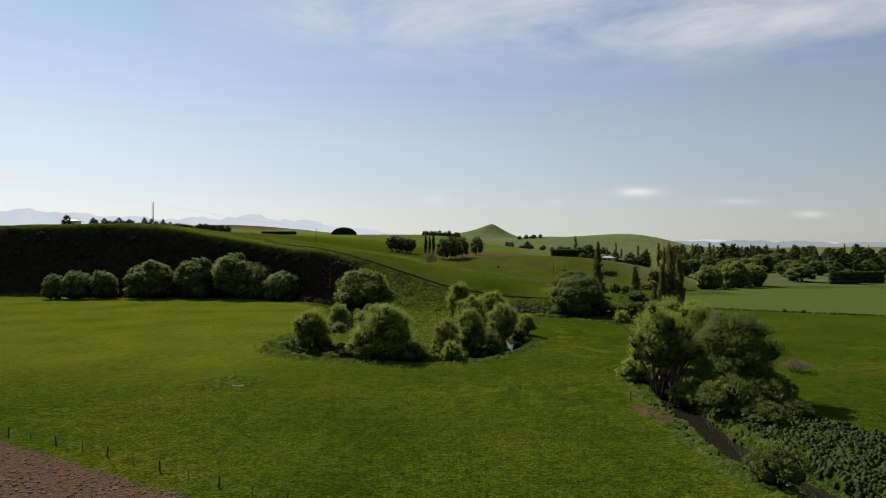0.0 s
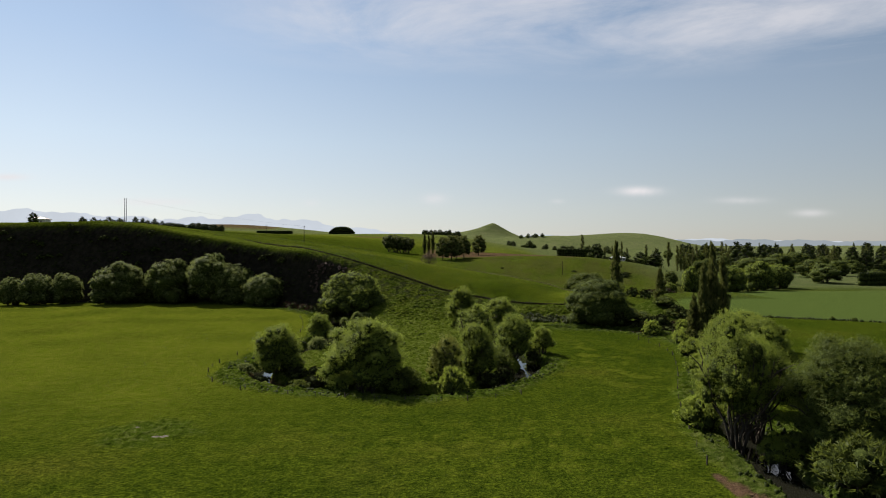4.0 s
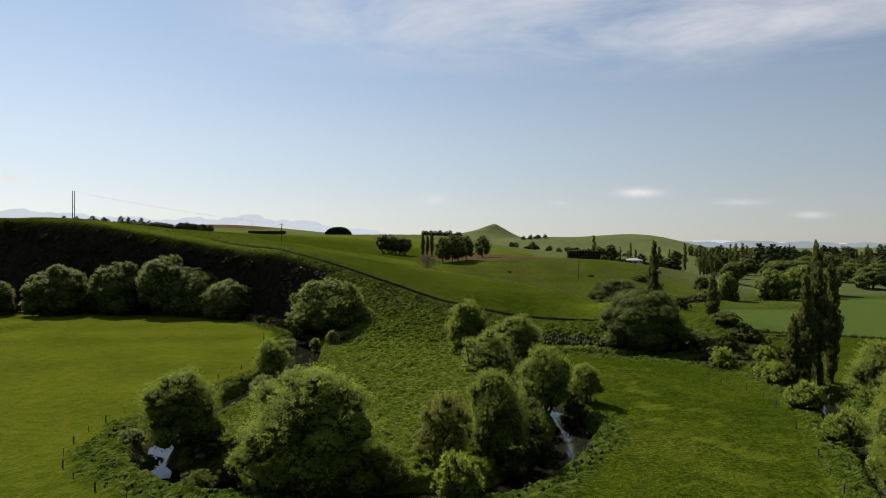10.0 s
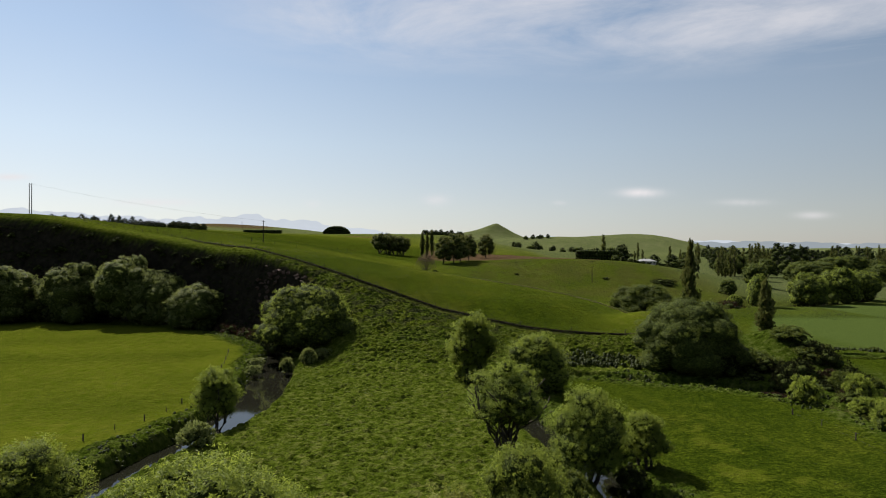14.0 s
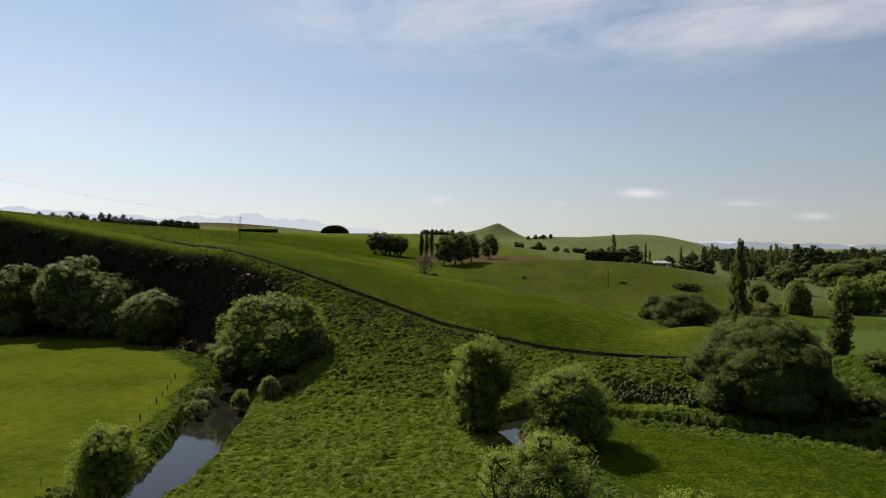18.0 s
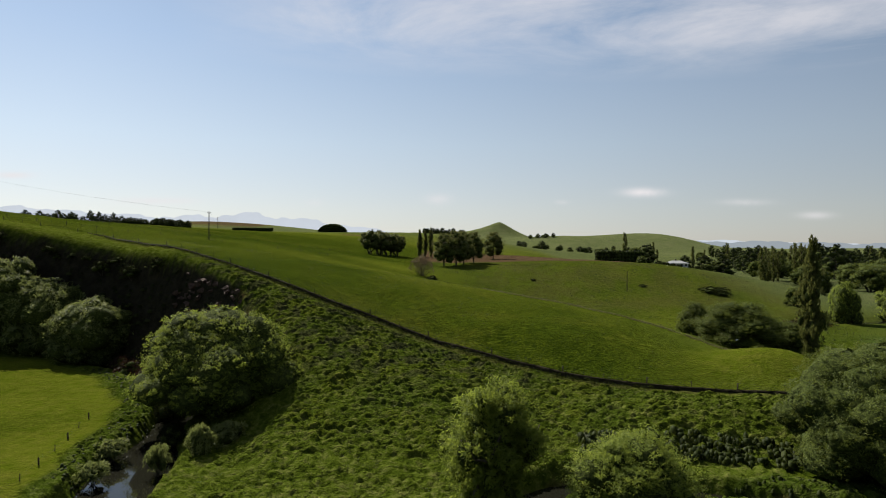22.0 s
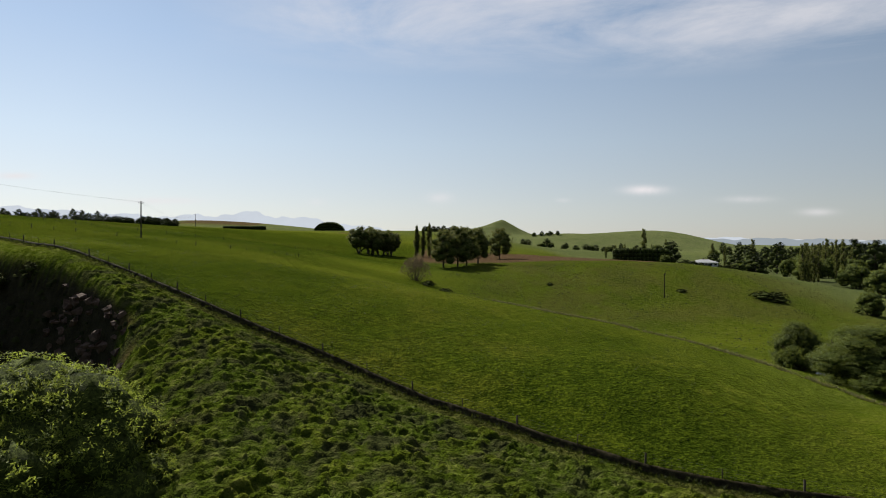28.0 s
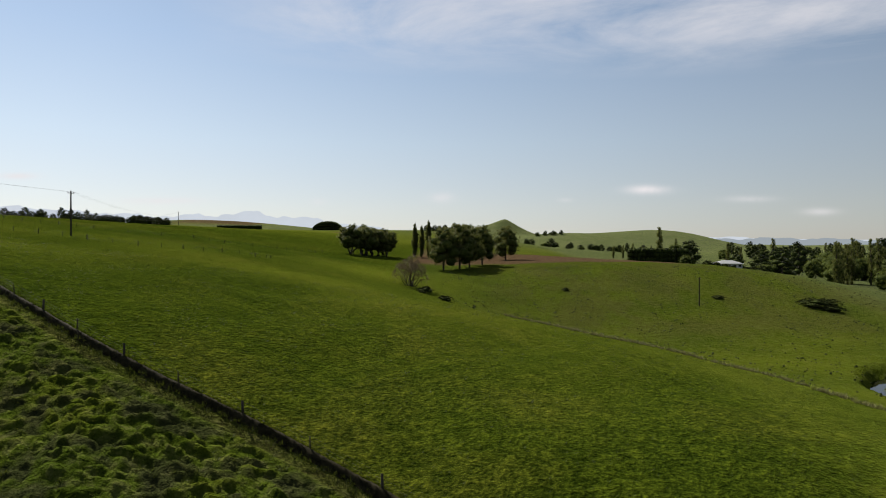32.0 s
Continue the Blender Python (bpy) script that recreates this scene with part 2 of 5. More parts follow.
# ---- the lie of the land ----
# heights of the upland, station by station across (rows: how far along the walk's line)
XS = (-600, -400, -280, -166, -120, -80, -42, -20, 0, 20, 40, 60, 85, 115, 150, 200, 400)
UPLAND = {
    290: (36, 37, 39, 40, 31, 24, 19.6, 16.5, 13.1, 11.5, 10.9, 6.4, 2.8, 1.0, 0, 0, 0),
    310: (36, 37, 39, 40, 31, 25.5, 21.6, 17.6, 14.6, 12.9, 11.9, 4.6, 1.8, 0.6, 0, 0, 0),
    330: (36, 37, 39, 40, 31.5, 26.8, 23.0, 19.0, 16.4, 14.3, 11.6, 3.4, 1.2, 0.4, 0, 0, 0),
    350: (36.5, 37.5, 39, 40, 33, 28.2, 23.6, 19.2, 17.5, 12.8, 5.6, 2.2, 1.2, 0.5, 0, 0, 0),
    375: (37, 38, 39, 40, 34, 29.5, 24.0, 18.7, 14.2, 5.8, 2.8, 1.8, 1.4, 0.8, 0, 0, 0),
    400: (37, 38, 39, 39.5, 33.4, 29.0, 23.3, 17.6, 12.0, 6.6, 5.4, 4.8, 4.0, 2.8, 0.8, 0, 0),
    430: (37, 38, 39, 38.5, 32.5, 28.0, 22.5, 17.6, 14.2, 12.0, 11.6, 10.8, 9.8, 8.4, 3.5, 0, 0),
    460: (37.5, 38, 39, 38.5, 33, 28.0, 22.2, 18.0, 16.2, 15.6, 16.2, 16.6, 16.6, 15.2, 8.0, 1.0, 0),
    490: (38, 38, 39, 38.5, 33.5, 28.0, 22.0, 18.5, 17.5, 17.8, 18.9, 19.6, 19.6, 18.2, 13.0, 2.5, 0),
    600: (41, 41, 40, 39, 35, 30.0, 23.5, 22.0, 21.3, 21.0, 20.5, 20.0, 19.0, 17.5, 15.0, 6, 0),
    900: (57, 55, 45, 43, 41, 39.0, 33.0, 31.0, 27.0, 24.0, 22.0, 20.0, 18.0, 15.0, 10.0, 6, 2),
    1400: (66, 62, 57, 57, 57, 57.0, 57.0, 57.0, 58.0, 54.0, 50.0, 46.0, 42.0, 36.0, 30.0, 24, 10),
}
FOOT_X = (-600, -300, -166, -120, -80, -55, -41, -34, -20, 0, 20, 40, 60, 80, 110, 150)
FOOT_Y = (350, 345, 334, 326, 312, 299, 285, 260, 238, 235, 239, 245, 252, 272, 330, 400)
CREST_Y = (380, 372, 352, 336, 322, 306, 294, 291, 287, 284, 283, 288, 296, 312, 372, 445)


# the top fence, from the bluff's edge down to the gully
FENCE_X = (-170, -120, -90, -60, -50, -40, -30, -20, -10, 0, 10, 20, 30, 40, 50, 62, 76)
FENCE_Y = (356, 346, 338, 316.7, 309.5, 302.3, 295.6, 290.7, 286.7, 280.8, 274.8, 268.5, 265.3, 262.7, 259.9, 259.5, 262)
FENCE_RISE = (0.00, 0.00, 0.00, 1.40, 0.99, 0.39, 0.41, -0.71, -1.81, -2.40, -1.05, -0.32, 0.64, 1.73, 2.71, 1.35, 0.00)


def soften(a, n):
    for _ in range(3):
        p = np.pad(a, ((n, n), (n, n)), mode="edge")
        c = np.cumsum(np.pad(p, ((1, 0), (0, 0))), axis=0)
        p = (c[2 * n + 1:] - c[:-2 * n - 1]) / (2 * n + 1)
        c = np.cumsum(np.pad(p, ((0, 0), (1, 0))), axis=1)
        a = (c[:, 2 * n + 1:] - c[:, :-2 * n - 1]) / (2 * n + 1)
    return a


GX, GY = np.arange(-600, 401, 4.0), np.arange(200, 1500, 4.0)
rows_at_x = np.array([np.interp(GX, XS, r) for r in UPLAND.values()])
TABLE = soften(np.array([[np.interp(y, list(UPLAND), rows_at_x[:, i]) for i in range(len(GX))] for y in GY]), 2)


def sample(x, y):
    u = np.clip((x - GX[0]) / 4.0, 0, len(GX) - 1.001)
    v = np.clip((y - GY[0]) / 4.0, 0, len(GY) - 1.001)
    i, j = u.astype(int), v.astype(int)
    u, v = u - i, v - j
    return (TABLE[j, i] * (1 - u) + TABLE[j, i + 1] * u) * (1 - v) + (TABLE[j + 1, i] * (1 - u) + TABLE[j + 1, i + 1] * u) * v


def curve_through(points, step=1.5):
    """A smooth line through the points, cut into even steps."""
    p = np.array(points, float)
    p = np.vstack((2 * p[0] - p[1], p, 2 * p[-1] - p[-2]))
    out = []
    for a, b, c, d in zip(p[:-3], p[1:-2], p[2:-1], p[3:]):
        for t in np.linspace(0, 1, max(2, int(np.linalg.norm(c - b) / step)), endpoint=False):
            out.append(0.5 * (2 * b + (c - a) * t + (2 * a - 5 * b + 4 * c - d) * t * t + (3 * b - a - 3 * c + d) * t ** 3))
    return np.array(out + [p[-2]])


CREEK = curve_through([(-330, 344), (-200, 334), (-140, 331), (-95, 322), (-64, 300), (-44, 274), (-38, 251), (-34, 233), (-31, 214), (-33, 199), (-36, 187), (-38, 172),
                       (-36, 157), (-27, 149), (-14, 145), (-3, 143), (8, 148), (16, 160), (20, 173), (17, 190), (13, 207), (12, 222), (10, 232), (16, 239), (28, 237),
                       (42, 231), (56, 224), (65, 210), (66, 190), (60, 168), (51, 147), (45, 130), (41, 115), (39, 101), (38, 88), (38, 76), (42, 58), (50, 30), (60, -5), (64, -60), (58, -130), (66, -220)])
FAR_CREEK = curve_through([(71, 322), (76, 336), (81, 352), (93, 366), (110, 372), (135, 392), (165, 400), (200, 420)])

# the lip where the spur falls away to the gully
RIM = curve_through([(12, 345), (20, 336), (30, 327), (38, 319), (43, 310), (47, 300), (52, 290), (57, 281)])


def distance_to(line, x, y, reach=40.0):
    d = np.full(x.shape, 1e9)
    lo, hi = line.min(0) - reach, line.max(0) + reach
    near = (x > lo[0]) & (x < hi[0]) & (y > lo[1]) & (y < hi[1])
    xs, ys = x[near], y[near]
    best = np.full(xs.shape, 1e9)
    for px, py in line:
        best = np.minimum(best, (xs - px) ** 2 + (ys - py) ** 2)
    d[near] = np.sqrt(best)
    return d


def smooth(u):
    u = np.clip(u, 0, 1)
    return u * u * (3 - 2 * u)


def waves(x, y, size, seed):
    """Soft unevenness from a few crossing swells."""
    rng = np.random.RandomState(seed)
    out = np.zeros(np.shape(x))
    for k in range(7):
        a, f, p = rng.uniform(0, 6.28), rng.uniform(0.6, 1.7) / size, rng.uniform(0, 6.28)
        out = out + np.sin((x * math.cos(a) + y * math.sin(a)) * f * 6.28 + p + 1.3 * np.sin((x * math.sin(a) - y * math.cos(a)) * f * 3.1 + p))
    return out / 7


def ease(u):
    u = np.clip(1 - np.log1p(np.exp(np.clip((1 - u) * 12, -40, 40))) / 12, 0, 1)   # rounded off at the crest
    return u * (0.65 + 0.35 * u * u)


def slope_share(x, y):
    """0 at the foot of the hill's front, 1 at its crest."""
    foot = np.interp(x, FOOT_X, FOOT_Y) + 3 * waves(x, y * 0, 45, 3)
    crest = np.interp(x, FOOT_X, CREST_Y)
    return (y - foot) / (crest - foot), crest


def bank_drop(x):
    """Height of the step under the top fence."""
    return (0.70 - 0.18 * smooth((x + 25) / 30)) * smooth((x + 100) / 20) * (1 - 0.45 * smooth((x - 36) / 14)) * (1 - smooth((x - 62) / 12))


def land(x, y, creek=True):
    x, y = np.asarray(x, float), np.asarray(y, float)
    share, crest = slope_share(x, y)
    h = sample(x, np.maximum(y, crest)) * ease(share)
    steep = np.clip((-50 - x) / 30, 0, 1)
    h = h + steep * 1.6 * waves(x, y, 17, 5) * np.clip(4 * share * (1 - share), 0, 1)
    rise = np.clip(share, 0, 1)
    h = h + rise * 0.35 * waves(x, y, 26, 8) + 0.10 * waves(x, y, 30, 9)
    # the far cone and the low hills beside it
    r = np.hypot((x - 175) / 1.15, y - 2250)
    h = h + 72 * np.exp(-(r / 88) ** 1.3) + 12 * np.exp(-(r / 260) ** 2)
    for cx, cy, sx, sy, z in ((330, 1950, 190, 200, 40), (610, 2050, 200, 220, 58), (-60, 2000, 260, 260, 8), (-620, 2300, 330, 300, 22), (-610, 1800, 300, 200, 27), (1500, 3600, 600, 300, 28), (2600, 4000, 900, 300, 30), (900, 3300, 300, 300, 14)):
        h = h + z * np.exp(-((x - cx) / sx) ** 2 - ((y - cy) / sy) ** 2)
    # the ground along the top fence, and the steep foot below it
    along = y - np.interp(x, FENCE_X, FENCE_Y)
    h = h + np.interp(x, FENCE_X, FENCE_RISE) * np.exp(-(along / np.where(along > 0, 20.0, 13.0)) ** 2)
    h = h + 2.0 * np.exp(-((x - 36) / 15) ** 2 - ((y - 254) / 6) ** 2)
    h = h + 5.4 * np.exp(-((x - 58) / 11) ** 2 - ((y - 273) / 10) ** 2) + 7.0 * np.exp(-((x - 74) / 9) ** 2 - ((y - 249) / 12) ** 2)
    # the bank under the top fence: the paddock ends in a small step
    s = np.interp(x, FENCE_X, FENCE_Y) - y
    h = h - bank_drop(x) * smooth((s + 0.4) / 0.5) * (1 - smooth((s - 2.5) / 16))
    if creek:
        d = distance_to(CREEK, x, y) + 0.8 * waves(x, y, 9, 12)
        bed = 1.3 + 2.1 * smooth((-26 - x) / 6) * smooth((y - 192) / 14) * (1 - smooth((y - 244) / 14))
        bed = bed + 0.3 * np.exp(-((x - 17) / 6) ** 2 - ((y - 167) / 7) ** 2) + 2.4 * np.exp(-((x + 3) / 5) ** 2 - ((y - 144) / 5) ** 2)
        bed = bed - 1.0 * np.exp(-((x + 37) / 7) ** 2 - ((y - 157) / 8) ** 2)
        bed = bed - 1.0 * np.exp(-((x - 12) / 7) ** 2 - ((y - 222) / 10) ** 2)
        cut = 1 - smooth((d - bed) / 2.6)
        h = h * (1 - cut) - 2.7 * cut
        d = distance_to(FAR_CREEK, x, y) + 0.8 * waves(x, y, 9, 13)
        cut = 1 - smooth((d - 3.2) / 3.2)
        h = h * (1 - cut) - 1.6 * cut
    return h


def ground_z(x, y):
    return float(land(np.array([x]), np.array([y]))[0])


def spread_lines(lo, a, b, hi, step, grow):
    mid = list(np.arange(a, b + step, step))
    left, right, s = [], [], step
    v = a
    while v > lo:
        s *= grow
        v -= s
        left.append(v)
    s, v = step, mid[-1]
    while v < hi:
        s *= grow
        v += s
        right.append(v)
    return np.array(left[::-1] + mid + right)


def refine(lines, a, b, cuts=2):
    """Cuts each step between a and b into smaller ones."""
    inner = lines[(lines > a) & (lines < b)]
    more = [inner[:-1] + (inner[1:] - inner[:-1]) * k / cuts for k in range(1, cuts)]
    return np.sort(np.concatenate([lines] + more))


gx = refine(spread_lines(-4500, -135, 72, 4500, 0.9, 1.08), -62, 56, 4)
gx = np.sort(np.concatenate((gx, np.arange(84.7, 300, 9.0))))
gy = refine(refine(spread_lines(-300, 58, 352, 4900, 0.9, 1.06), 140, 240, 3), 240.8, 305, 5)
gy = np.sort(np.concatenate((gy, np.arange(2065.3, 2460, 15.0))))
PX, PY = np.meshgrid(gx, gy)
PZ = land(PX, PY)
creek_d = np.minimum(distance_to(CREEK, PX, PY), distance_to(FAR_CREEK, PX, PY))
share, crest = slope_share(PX, PY)


def inside_loop(x, y):
    """The tongue of land that the creek runs round."""
    left = np.interp(y, (143, 157, 172, 187, 199, 214, 233, 251, 274), (-8, -36, -38, -36, -33, -31, -34, -38, -44))
    right = np.interp(y, (143, 148, 160, 173, 190, 207, 222, 232, 240, 274), (-3, 8, 16, 20, 17, 13, 12, 10, 40, 60))
    return (y > 143) & (y < np.interp(x, FENCE_X, FENCE_Y) - 0.3) & (y < 275) & (x > left) & (x < right)


def hummocks(x, y, size=0.72):
    """Tussock mounds drawn out along the slope, one to a jittered cell, uneven and with gaps."""
    u, v = (x + 0.55 * waves(x, y, 2.2, 91) + 0.25 * y) / (size * 1.65), (y + 0.40 * waves(x, y, 2.6, 92)) / (size * 0.85)
    iu, iv = np.floor(u), np.floor(v)
    best, tall = np.full(np.shape(x), 9.0), np.zeros(np.shape(x))
    for a in (-1, 0, 1):
        for b in (-1, 0, 1):
            cu, cv = iu + a, iv + b
            r1 = np.mod(np.sin(cu * 127.1 + cv * 311.7) * 43758.5453, 1.0)
            r2 = np.mod(np.sin(cu * 269.5 + cv * 183.3) * 43758.5453, 1.0)
            r3 = np.mod(np.sin(cu * 419.2 + cv * 371.9) * 43758.5453, 1.0)
            d = (u - cu - 0.08 - 0.84 * r1) ** 2 + (v - cv - 0.08 - 0.84 * r2) ** 2
            tall = np.where(d < best, r3, tall)
            best = np.minimum(best, d)
    patch = np.clip(0.85 + 0.6 * waves(x, y, 11, 93), 0.4, 1.3)
    return patch * (0.10 + 0.72 * tall ** 1.2) * np.clip(1 - best / (0.26 + 0.26 * tall), 0, 1) ** 0.6


def rough_share(x, y, d, s):
    """How far the grass is rank and tussocky: banks, the tongue, the hill's front."""
    edge = 2.0 * waves(x, y, 14, 21)
    r = 1 - smooth((d + edge - np.where(x > 0, 6.0, 7.5)) / 2.5)
    r = np.maximum(r, inside_loop(x, y) * 1.0)
    r = np.maximum(r, (x > 40) & (x + (y - 88) * 0.4 < 58) & (x < 68) & (y < 112))
    below = np.interp(x, FENCE_X, FENCE_Y) - y
    r = np.maximum(r, smooth((s + 0.04) / 0.06) * smooth((below + 0.2) / 0.5) * (y < 480) * (x < 78) * 1.0)
    east = smooth((x - 44 + 0.004 * (y - 283) ** 2 * (y < 283) + 0.0015 * (y - 283) ** 2 * (y > 283)) / 3.0) * (y > 255) * (y < 350) * (x < 110)
    r = np.maximum(r, east * smooth((below + 0.2) / 0.5) + 0.35 * east)
    r = np.maximum(r, 0.9 * smooth((x - 55) / 4) * smooth((92 - x) / 4) * smooth((y - 214) / 6) * smooth((282 - y) / 8))
    knoll = smooth((y - (338 + 2.2 * np.maximum(0, 30 - x))) / 12.0) * (y < 520) * (x > -10) * (x < 165) * 0.65
    return np.maximum(r, knoll)


rough = rough_share(PX, PY, creek_d, share)
soil = (smooth((-(PY - (84.3 + (PX + 60) * -0.59)) + 0.6 * waves(PX, PY, 6, 31)) / 1.2) * (PX < 40) * (PY < 215)).astype(float)
soil = np.maximum(soil, smooth((PY - 505) / 6) * (1 - smooth((PY - 690) / 10)) * smooth((PX + 18) / 6) * (1 - smooth((PX - 105) / 8)) * 0.95)
soil = np.maximum(soil, smooth((PY - 900) / 8) * (1 - smooth((PY - 960) / 8)) * smooth((PX + 130) / 6) * (1 - smooth((PX + 80) / 8)) * 0.7)
soil = np.maximum(soil, smooth((PY - 1620) / 8) * (1 - smooth((PY - 1900) / 60)) * smooth((PX + 655) / 16) * (1 - smooth((PX + 455) / 30)) * 0.9)
soil = np.maximum(soil, 0.22 * smooth((PY - 380) / 25) * (1 - smooth((PY - 480) / 25)) * smooth((PX - 5) / 20) * (1 - smooth((PX - 140) / 20)) * smooth(0.55 + 1.3 * waves(PX, PY, 30, 34) + 0.8 * waves(PX, PY, 7, 35)))
soil = np.maximum(soil, 0.9 * (1 - smooth((creek_d + 0.7 * waves(PX, PY, 5, 33) - 1.7) / 0.9)))
under = np.interp(PX, FENCE_X, FENCE_Y) - PY
soil = np.maximum(soil, 0.30 * smooth((under + 0.1) / 0.5) * (1 - smooth((under - 1.4) / 1.0)) * smooth((PX + 100) / 20) * (1 - smooth((PX - 45) / 12)) * smooth(0.9 + 1.2 * waves(PX, PY, 9, 44)))
soil = np.maximum(soil, 0.8 * smooth(waves(PX, PY, 9, 40) * 2.5 + 0.8) * smooth((share - 0.02) / 0.1) * (1 - smooth((share - 0.9) / 0.12)) * smooth((-36 - PX + 3 * waves(PX, PY, 8, 41)) / 3) * (PX > -75))
for sx, sy, sr in ((31.2, 96.5, 1.5), (32.1, 92.5, 1.5), (30.6, 100, 1.0)):
    soil = np.maximum(soil, smooth((sr - np.hypot(PX - sx, (PY - sy) * 0.45) + 0.5 * waves(PX, PY, 2.6, 42)) / 0.6))
rough = np.maximum(rough, 0.8 * smooth((8 - np.hypot(PX + 40, PY - 118) + 2.5 * waves(PX, PY, 6, 43)) / 4))
dry = smooth((share - 0.98) * 14) * smooth((PY - 300) / 40) * (1 - smooth((PY - 360) / 60)) * 0.45 * (0.6 + waves(PX, PY, 60, 50))
dry = dry + 0.55 * smooth(2.2 * waves(PX, PY, 8, 51) + 1.2 * waves(PX, PY, 2.7, 57) - 0.1) * np.exp(-((PX - 36) / 9) ** 2 - ((PY - 175) / 40) ** 2)
dry = dry + 0.5 * smooth(2.0 * waves(PX, PY, 7, 52) + 1.2 * waves(PX, PY, 2.3, 58)) * np.exp(-((PX - 12) / 26) ** 2 - ((PY - 112) / 14) ** 2)
dry = dry + 0.95 * np.exp(-((PX - 52) / 14) ** 2 - ((PY - 272) / 10) ** 2) + 0.8 * np.exp(-((PX + 20) / 20) ** 2 - ((PY - 432) / 30) ** 2)
dry = dry + 0.7 * (1 - 0.9 * np.clip(rough, 0, 1)) * smooth((-5 - PX) / 40) * smooth((PY - 95) / 60) * (PY < 330) * (share < 0) * (0.85 + 0.6 * waves(PX, PY, 35, 53))
dry = dry + 0.30 * smooth((PY - 345) / 20) * (PY < 500) * smooth((PX + 8) / 15) * (PX < 165) * (0.8 + 0.8 * waves(PX, PY, 30, 54))
# far ground also lightened with the dry colour, in place of haze
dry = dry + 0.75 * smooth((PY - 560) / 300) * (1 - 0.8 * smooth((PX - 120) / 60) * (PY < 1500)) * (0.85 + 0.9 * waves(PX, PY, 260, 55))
dry = dry + 0.8 * smooth(0.3 + 1.6 * waves(PX, PY, 3.5, 59)) * np.exp(-((PX - 34) / 5) ** 2 - ((PY - 281) / 4) ** 2)
rim_d = distance_to(RIM, PX, PY, 6.0)
dry = dry + 0.8 * np.exp(-(rim_d / 1.3) ** 2) * smooth(0.7 + waves(PX, PY, 6, 63))
hilltop = smooth(PY - np.interp(PX, FENCE_X, FENCE_Y)) * (1 - smooth((PX - 50) / 14)) * (PY < 480) * (1 - np.clip(rough, 0, 1))
dry = dry + 0.36 * smooth(0.5 + 1.2 * waves(PX, PY, 24, 62)) * np.exp(-((PX - 26) / 20) ** 2 - ((PY - 308) / 20) ** 2)
dry = dry * (1 - 0.3 * hilltop * (PY < 330))
crop = smooth((PY - (275 - 0.53 * (PX - 90))) / 3) * smooth((PX - (52 + 0.05 * PY)) / 4) * (share < 0) * (PY > 40) * (PY < 1200) * (creek_d > 8)
mound = (hummocks(PX, PY) + 0.45 * hummocks(PX + 31.7, PY + 17.3, 0.5)) * rough * smooth((np.interp(PX, FENCE_X, FENCE_Y) - PY - 1.3) / 1.0) * (creek_d > 2.5) * (PX > -70) * (PX < 110) * (PY < 480) * (1 - 0.6 * (PY > 330))
steepness = np.hypot(np.gradient(PZ, axis=0) / np.gradient(PY, axis=0), np.gradient(PZ, axis=1) / np.gradient(PX, axis=1))
mound = 0.82 * mound * (1 - 0.12 * inside_loop(PX, PY) * (share < 0)) / (1 + 1.6 * np.maximum(steepness - 0.5, 0) ** 2)
dry = dry + 0.45 * np.clip(mound / 0.5, 0, 1) ** 2 * smooth((share - 0.05) / 0.25) * smooth(0.45 + 1.6 * waves(PX, PY, 16, 56)) * (share > -0.05)
PZ = PZ + 0.12 * rough * waves(PX, PY, 3.4, 60) + mound + 0.03 * waves(PX, PY, 5.0, 61)


def mesh_object(name, verts, faces, mat, smooth_shade=False, parent=None):
    me = bpy.data.meshes.new(name)
    verts, faces = np.asarray(verts, np.float32), np.asarray(faces, np.int32)
    me.vertices.add(len(verts))
    me.vertices.foreach_set("co", verts.ravel())
    me.loops.add(faces.size)
    me.loops.foreach_set("vertex_index", faces.ravel())
    me.polygons.add(len(faces))
    me.polygons.foreach_set("loop_start", np.arange(len(faces), dtype=np.int32) * faces.shape[1])
    me.polygons.foreach_set("use_smooth", np.full(len(faces), smooth_shade))
    me.update(calc_edges=True)
    me.materials.append(mat)
    ob = new(name, me)
    ob.parent = parent
    return ob


def grid_faces(rows, cols):
    i = np.arange(rows * cols).reshape(rows, cols)
    return np.stack((i[:-1, :-1], i[:-1, 1:], i[1:, 1:], i[1:, :-1]), -1).reshape(-1, 4)


GROUND, n, l, b = material("pasture", 1.0, 0.0)
b.inputs["Sheen Roughness"].default_value = 0.12
blade = n.new("ShaderNodeAttribute")
blade.attribute_name = "blade_gloss"
l.new(blade.outputs["Fac"], b.inputs["Sheen Weight"])
b.inputs["Sheen Tint"].default_value = (0.62, 0.75, 0.10, 1)
cov = n.new("ShaderNodeAttribute")
cov.attribute_name = "cover"
sp = n.new("ShaderNodeSeparateColor")
l.new(cov.outputs["Color"], sp.inputs[0])
f_rough, f_soil, f_dry, f_crop = sp.outputs[0], sp.outputs[1], sp.outputs[2], cov.outputs["Alpha"]
big = noise_tex(n, l, 0.035, 5.0, 0.6)
mid = noise_tex(n, l, 0.45, 6.0, 0.65)
fine = noise_tex(n, l, 3.6, 3.0, 0.6)
drift = noise_tex(n, l, 1.0, 5.0, 0.6, None, (0.12, 1.2, 1.0, 20))
r0 = ramp(n, ((0.30, (0.0184, 0.0301, 0.0027)), (0.52, (0.0263, 0.0386, 0.0037)), (0.72, (0.0414, 0.0479, 0.0067))))
l.new(big, r0.inputs[0])
r1 = ramp(n, ((0.36, (0.22, 0.28, 0.22)), (0.5, (0.95, 0.95, 0.95)), (0.62, (2.0, 1.8, 1.6))))
l.new(fine, r1.inputs[0])
